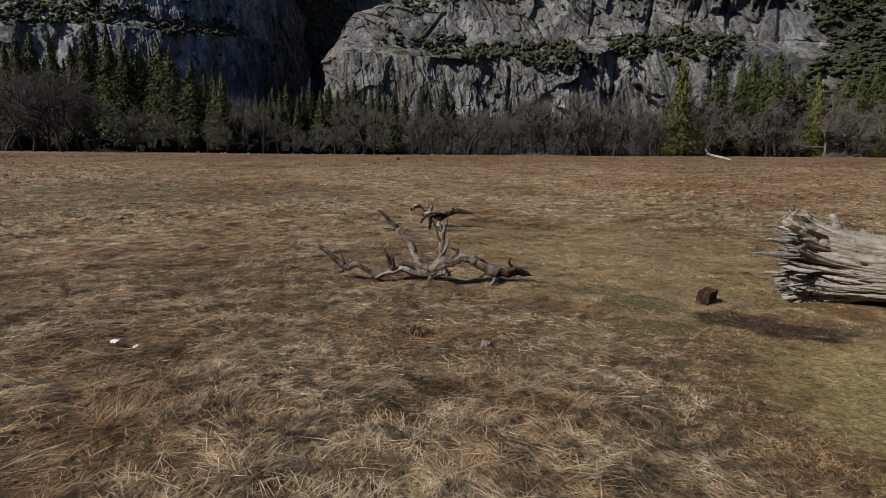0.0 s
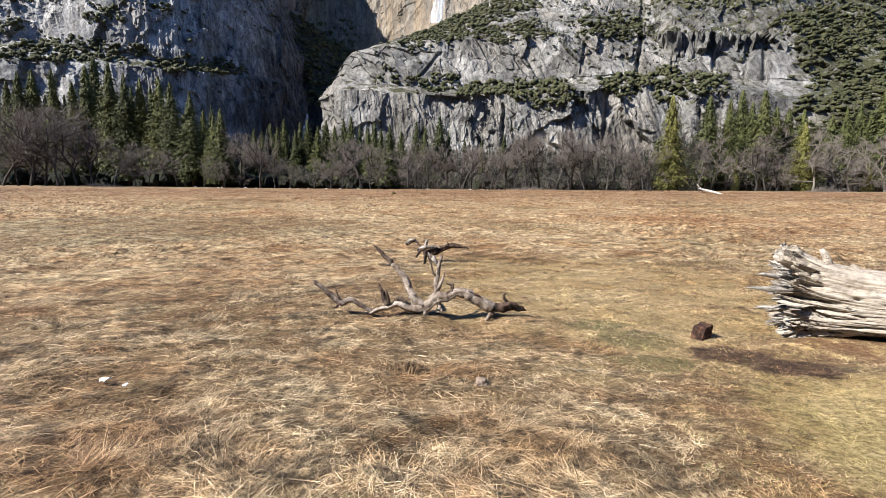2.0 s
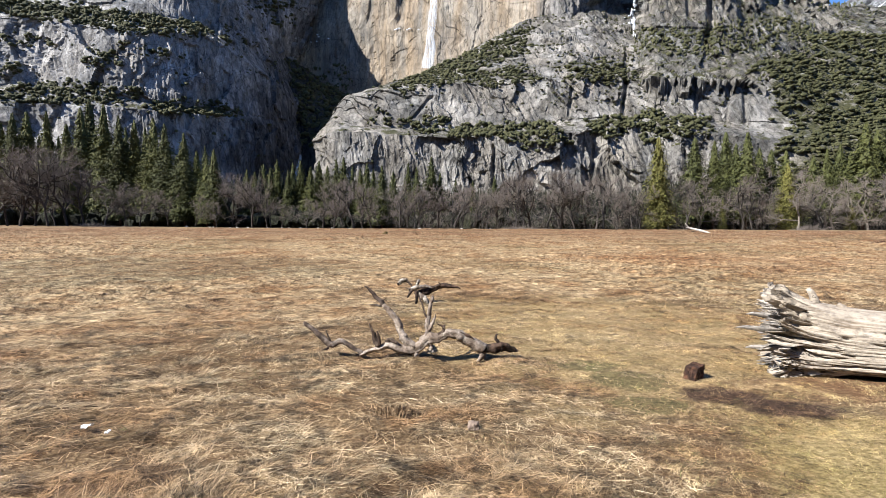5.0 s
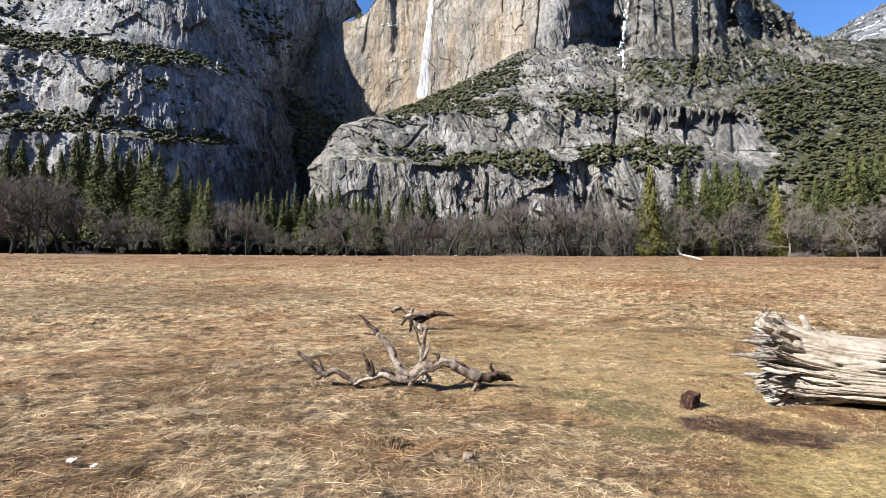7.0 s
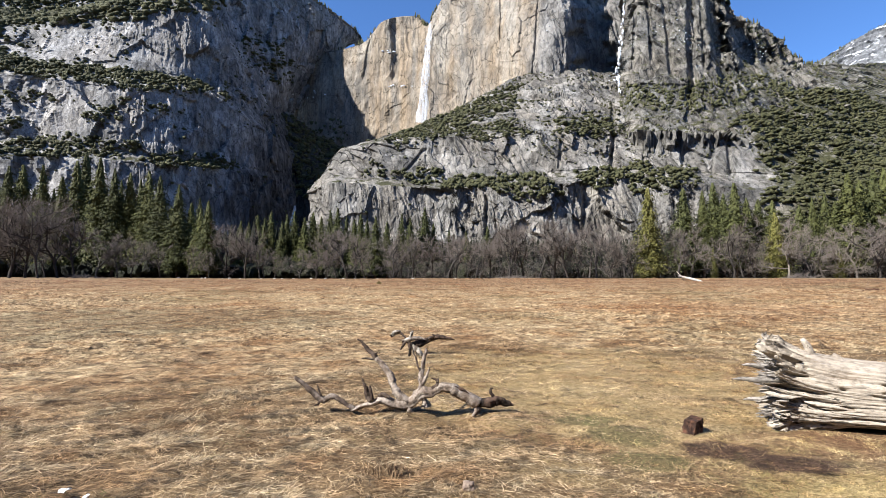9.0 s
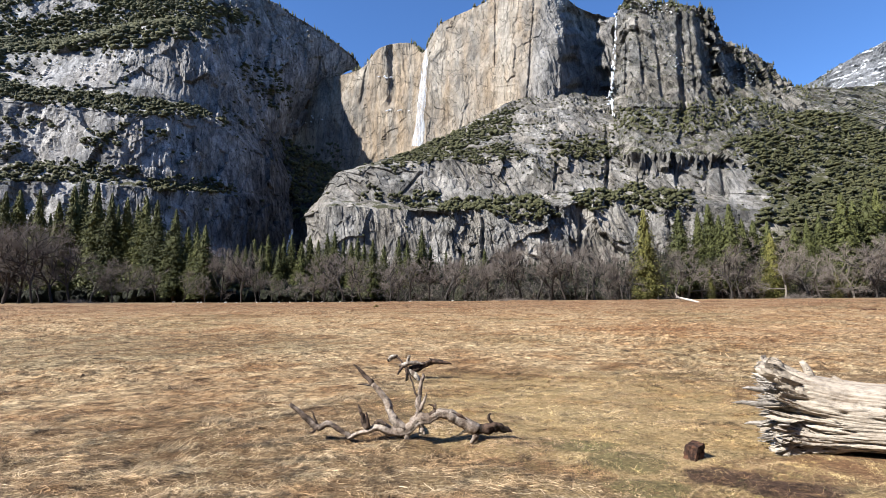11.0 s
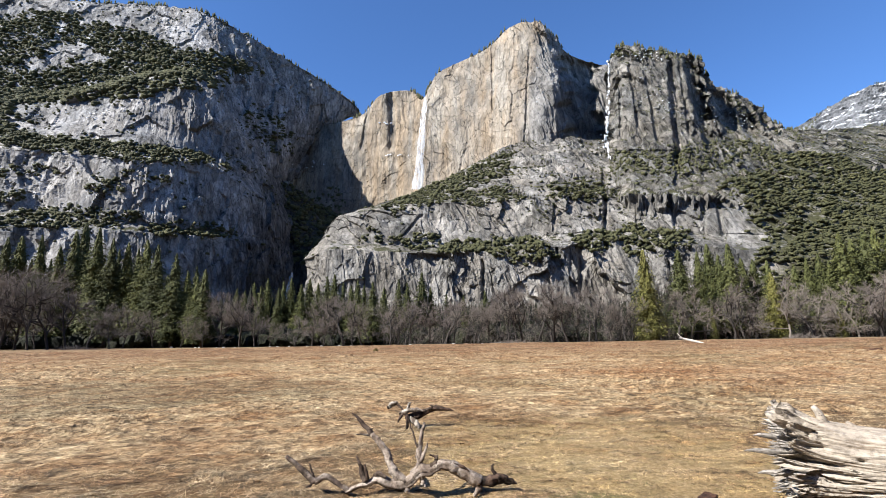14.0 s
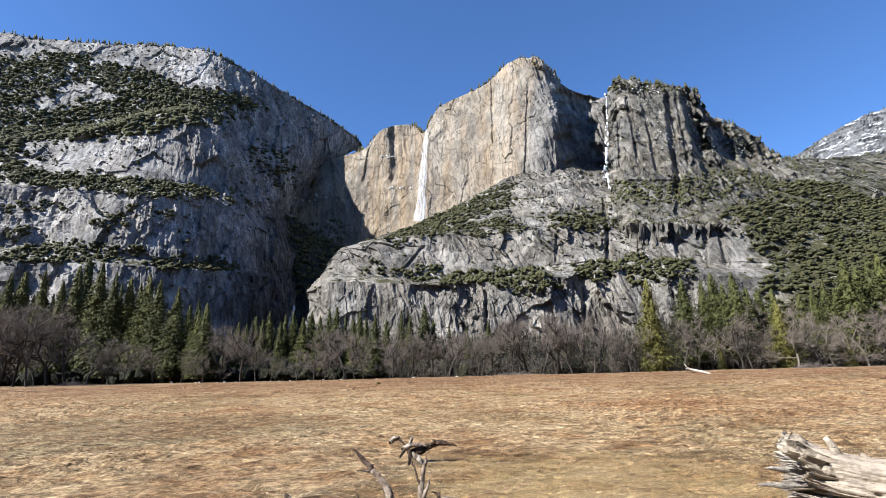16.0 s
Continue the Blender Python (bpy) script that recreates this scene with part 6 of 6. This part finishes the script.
def moss(x, y):
    """1 on the damp dark patches of thin grass."""
    wob = 0.35 * fbm(x * 2.2, y * 2.2, 0, 3, 44)
    spots = [smooth(1.15, 0.6, np.hypot((x - cx) / rx, (y - cy) / ry) + wob) for cx, cy, rx, ry in ((1.50, 6.40, 0.50, 0.30), (1.85, 5.85, 0.45, 0.34), (1.72, 5.15, 0.42, 0.24))]
    return np.maximum.reduce(spots)


def soil(x, y):
    """1 on the bare dark patch in front of the log."""
    wob = 0.3 * fbm(x * 3, y * 3, 0, 3, 43)
    return np.maximum(smooth(1.2, 0.7, np.hypot((x - 2.54) / 0.44, (y - 5.44) / 0.25) + wob), smooth(1.2, 0.7, np.hypot((x - 2.93) / 0.44, (y - 5.14) / 0.25) + wob))


def grazed(x, y):
    """1 where the grass is short and fine, towards the log and beyond the branch."""
    return np.maximum(smooth(0.5, 1.6, x + 0.5 * fbm(x * 0.6, y * 0.6, 0, 3, 46)) * smooth(14, 9, y), 0.7 * smooth(6.6, 8.0, y) * smooth(-1.6, 0.2, x) * smooth(14, 10, y))


def clearing(x, y):
    under = (x > 3.5) & (np.abs(y - 6.52 + 0.51 * (x - 3.60)) < 0.36)
    return ~under


def swirl(x, y):
    return 0.5 + 3.4 * fbm(x * 0.75, y * 0.95, 0, 3, 61) + rng.normal(0, 0.85, len(x)) + math.pi * (rng.random(len(x)) < 0.3)


def sward(count, near, far, spare):
    x, y, r = wedge(count, near, far)
    keep = (rng.random(len(x)) > spare * np.maximum(0.85 * lawn(x, y), np.maximum(0.93 * soil(x, y), 0.4 * moss(x, y)))) & clearing(x, y)
    x, y, r = x[keep], y[keep], r[keep]
    thin = value_noise(x * 2.2, y * 2.8, 0, 81) * 0.6 + value_noise(x * 6, y * 7, 0, 82) * 0.4
    keep = rng.random(len(x)) < smooth(0.34, 0.58, thin) + 0.06
    x, y, r = x[keep], y[keep], r[keep]
    matted = smooth(1.2, 0.8, np.hypot((x - 0.2) / 2.6, (y - 6.6) / 1.8))
    tuft = smooth(0.1, 0.6, fbm(x * 1.4, y * 1.8, 0, 3, 71)) * (1 - 0.9 * matted)
    return x, y, r, matted, tuft * (1 - 0.85 * grazed(x, y))


x, y, r, matted, tuft = sward(640000, 1.5, 15.0, 1.0)
short = grazed(x, y)
straw = new("dry_grass", blade_mesh("dry_grass", x, y, swirl(x, y), rng.uniform(0.0, 0.35, len(x)) * (1 - 0.6 * matted) + 0.7 * tuft * rng.random(len(x)) + 0.35 * short * rng.random(len(x)),
                                    rng.uniform(0.04, 0.17, len(x)) * (1 + 0.5 * tuft) * (1 - 0.62 * short), rng.uniform(0.0018, 0.0040, len(x)) * (1.15 + r * 0.13) * (1 - 0.1 * short), dry_straw, 0.008, True))
tagged(straw, "matted dry straw-coloured meadow grass", "grass", kind="stuff")
x, y, r, matted, tuft = sward(190000, 1.5, 15.0, 1.1)
keep = rng.random(len(x)) > 0.86 * grazed(x, y)
x, y, r, matted, tuft = x[keep], y[keep], r[keep], matted[keep], tuft[keep]
short = grazed(x, y)
stalks = new("dry_stalks", blade_mesh("dry_stalks", x, y, swirl(x, y), rng.uniform(0.0, 0.16, len(x)) + 0.6 * tuft * rng.random(len(x)) ** 2,
                                      rng.uniform(0.10, 0.30, len(x)) * (1 - 0.3 * matted) * (1 - 0.55 * short), rng.uniform(0.0014, 0.0032, len(x)) * (1 + r * 0.08) * (1 - 0.2 * short), stalk_straw, 0.02))
tagged(stalks, "long pale bent stalks lying over the meadow", "grass", kind="stuff")
x, y = rng.uniform(1.8, 3.5, 20000), rng.uniform(4.7, 5.8, 20000)
keep = (rng.random(len(x)) < soil(x, y)) & clearing(x, y)
x, y = x[keep], y[keep]
litter = new("soil_litter", blade_mesh("soil_litter", x, y, rng.uniform(0, 6.28, len(x)), rng.uniform(0.0, 0.35, len(x)), rng.uniform(0.02, 0.09, len(x)),
                                       rng.uniform(0.003, 0.008, len(x)), dark_litter, 0.006, True))
tagged(litter, "dark bark litter and straw bits on the bare soil", "litter", kind="stuff")
x, y = rng.uniform(-6, 6, 70000), rng.uniform(-6, 3.0, 70000)
keep = (np.hypot(x, y - 0.7) > 0.35) & ~((np.hypot(x, y - 0.7) > 1.5) & (np.abs(np.arctan2(x, y - 0.7)) < 0.86))
x, y = x[keep], y[keep]
round_grass = new("dry_grass", blade_mesh("dry_grass", x, y, swirl(x, y), rng.uniform(0.0, 0.35, len(x)), rng.uniform(0.06, 0.24, len(x)),
                                          rng.uniform(0.003, 0.006, len(x)), dry_straw, 0.008, True))
tagged(round_grass, "matted dry grass underfoot", "grass", kind="stuff")
def thatch_relief(x, y):
    """Height of the matted tussocks over the ground."""
    away = np.hypot(x, y)
    bend = 0.9 * fbm(x * 0.5, y * 0.5, 0, 3, 101)
    rough = 0.35 + 0.65 * smooth(-0.25, 0.3, fbm(x * 0.12, y * 0.12, 0, 3, 102))
    big = fbm(x * 1.1 + bend, y * 1.3 - bend, 0, 3, 103, True)
    small = fbm(x * 3.7 + 2 * bend, y * 4.5, 0, 3, 104, True)
    return rough * smooth(7.0, 14.0, away) * ((0.07 + 0.0012 * away) * big + 0.060 * small) * (1 - 0.7 * smooth(1.3, 0.6, np.hypot((x + 13) / 11, (y - 20) / 8))) - 0.03 * smooth(10.0, 7.5, away) - 0.16 * grazed(x, y)


reach = 7.0 * np.exp(np.linspace(0, math.log(150.0 / 7.0), 380))[:, None]
swing = np.linspace(-0.79, 0.79, 540)[None, :]
TX, TY = np.sin(swing) * reach, np.cos(swing) * reach
thatch = new("matted_grass", array_mesh("matted_grass", np.stack([TX, TY, ground_height(TX, TY) + 0.012 + thatch_relief(TX, TY)], -1), [grid_faces(380, 540)], thatch_mat, False))
tagged(thatch, "uneven mat of dry tussock grass across the meadow", "grass", kind="stuff")
x, y, r = wedge(80000, 15.0, 60.0, 0.8, 1.4)
far_straw = new("dry_grass", blade_mesh("dry_grass", x, y, swirl(x, y), rng.uniform(0.05, 0.5, len(x)), rng.uniform(0.12, 0.28, len(x)), 0.005 + 0.0007 * r, far_straw_mat, 0.0, True))
tagged(far_straw, "dry meadow grass further across the field", "grass", kind="stuff")
hx, hy, hr = wedge(17000, 9.0, 140.0, 0.82, 1.35)
keep = rng.random(len(hx)) < 0.15 + smooth(0.42, 0.6, value_noise(hx * 0.13, hy * 0.13, 0, 85) * 0.6 + value_noise(hx * 0.5, hy * 0.5, 0, 86) * 0.4)
hx, hy, hr = hx[keep], hy[keep], hr[keep]
spread = rng.uniform(0.12, 0.45, len(hx)) * (1 + hr * 0.006)
tall = rng.uniform(0.08, 0.20, len(hx)) * smooth(5, 16, hr)
each_blade = np.repeat(np.arange(len(hx)), 15)
x, y = hx[each_blade] + rng.normal(0, 1, len(each_blade)) * spread[each_blade], hy[each_blade] + rng.normal(0, 1, len(each_blade)) * spread[each_blade]
hummocks = new("grass_tussocks", blade_mesh("grass_tussocks", x, y, rng.uniform(0, 6.28, len(x)), rng.uniform(0.25, 1.1, len(x)), tall[each_blade] * rng.uniform(0.7, 1.5, len(x)),
                                            0.004 + 0.0007 * hr[each_blade], tussock_straw, 0.0, True))
tagged(hummocks, "low brown and straw-coloured tussocks across the meadow", "grass", kind="stuff")
x, y = rng.uniform(0.6, 6.8, 260000), rng.uniform(2.0, 7.0, 260000)
keep = (rng.random(len(x)) < 0.9 * lawn(x, y) * (1 - soil(x, y)) + 0.05 * grazed(x, y)) & clearing(x, y)
x, y = x[keep], y[keep]
turf = new("green_grass", blade_mesh("green_grass", x, y, rng.uniform(0, 6.28, len(x)), rng.uniform(0.1, 0.7, len(x)), rng.uniform(0.03, 0.08, len(x)),
                                     rng.uniform(0.0022, 0.0048, len(x)), green_blades, 0.0, True))
tagged(turf, "short yellow-green turf beside the fallen log", "grass", kind="stuff")
x, y = rng.uniform(-1.5, 7.5, 620000), 2.4 + 11.6 * rng.random(620000) ** 1.25
keep = (rng.random(len(x)) < grazed(x, y) * (1 - 0.75 * np.maximum(soil(x, y), moss(x, y))) * (1 - 0.25 * lawn(x, y))) & clearing(x, y)
keep &= rng.random(len(x)) < 0.25 + smooth(0.35, 0.6, value_noise(x * 3, y * 3, 0, 95) * 0.6 + value_noise(x * 8, y * 8, 0, 96) * 0.4)
x, y = x[keep], y[keep]
short_grass = new("dry_grass", blade_mesh("dry_grass", x, y, rng.uniform(0, 6.28, len(x)), rng.uniform(0.1, 0.9, len(x)), rng.uniform(0.03, 0.085, len(x)),
                                          rng.uniform(0.0015, 0.003, len(x)) * (0.6 + y * 0.15), short_straw, 0.0, True))
tagged(short_grass, "short golden grazed grass round the log", "grass", kind="stuff")
x, y, r = wedge(160000, 1.6, 9.0, 0.8)
sprout = value_noise(x * 1.9, y * 1.9, 0, 91) * 0.55 + value_noise(x * 5.5, y * 5.5, 0, 92) * 0.45
keep = (rng.random(len(x)) < 0.55 * smooth(0.60, 0.72, sprout) * (0.35 + 0.65 * smooth(-0.5, 0.6, x)) + 0.4 * moss(x, y) + 0.7 * smooth(1.1, 0.5, np.hypot((x - 2.95) / 0.28, (y - 6.65) / 0.22)) + 0.4 * smooth(1.1, 0.4, np.hypot((x - 3.0) / 0.5, (y - 8.4) / 0.5))) & clearing(x, y)
keep &= rng.random(len(x)) > 0.8 * soil(x, y)
x, y = x[keep], y[keep]
fresh = new("green_grass", blade_mesh("green_grass", x, y, rng.uniform(0, 6.28, len(x)), rng.uniform(0.3, 1.0, len(x)), rng.uniform(0.03, 0.08, len(x)),
                                      rng.uniform(0.003, 0.005, len(x)), fresh_blades, 0.0, True))
tagged(fresh, "small fresh green tufts between the dry grass", "grass", kind="stuff")
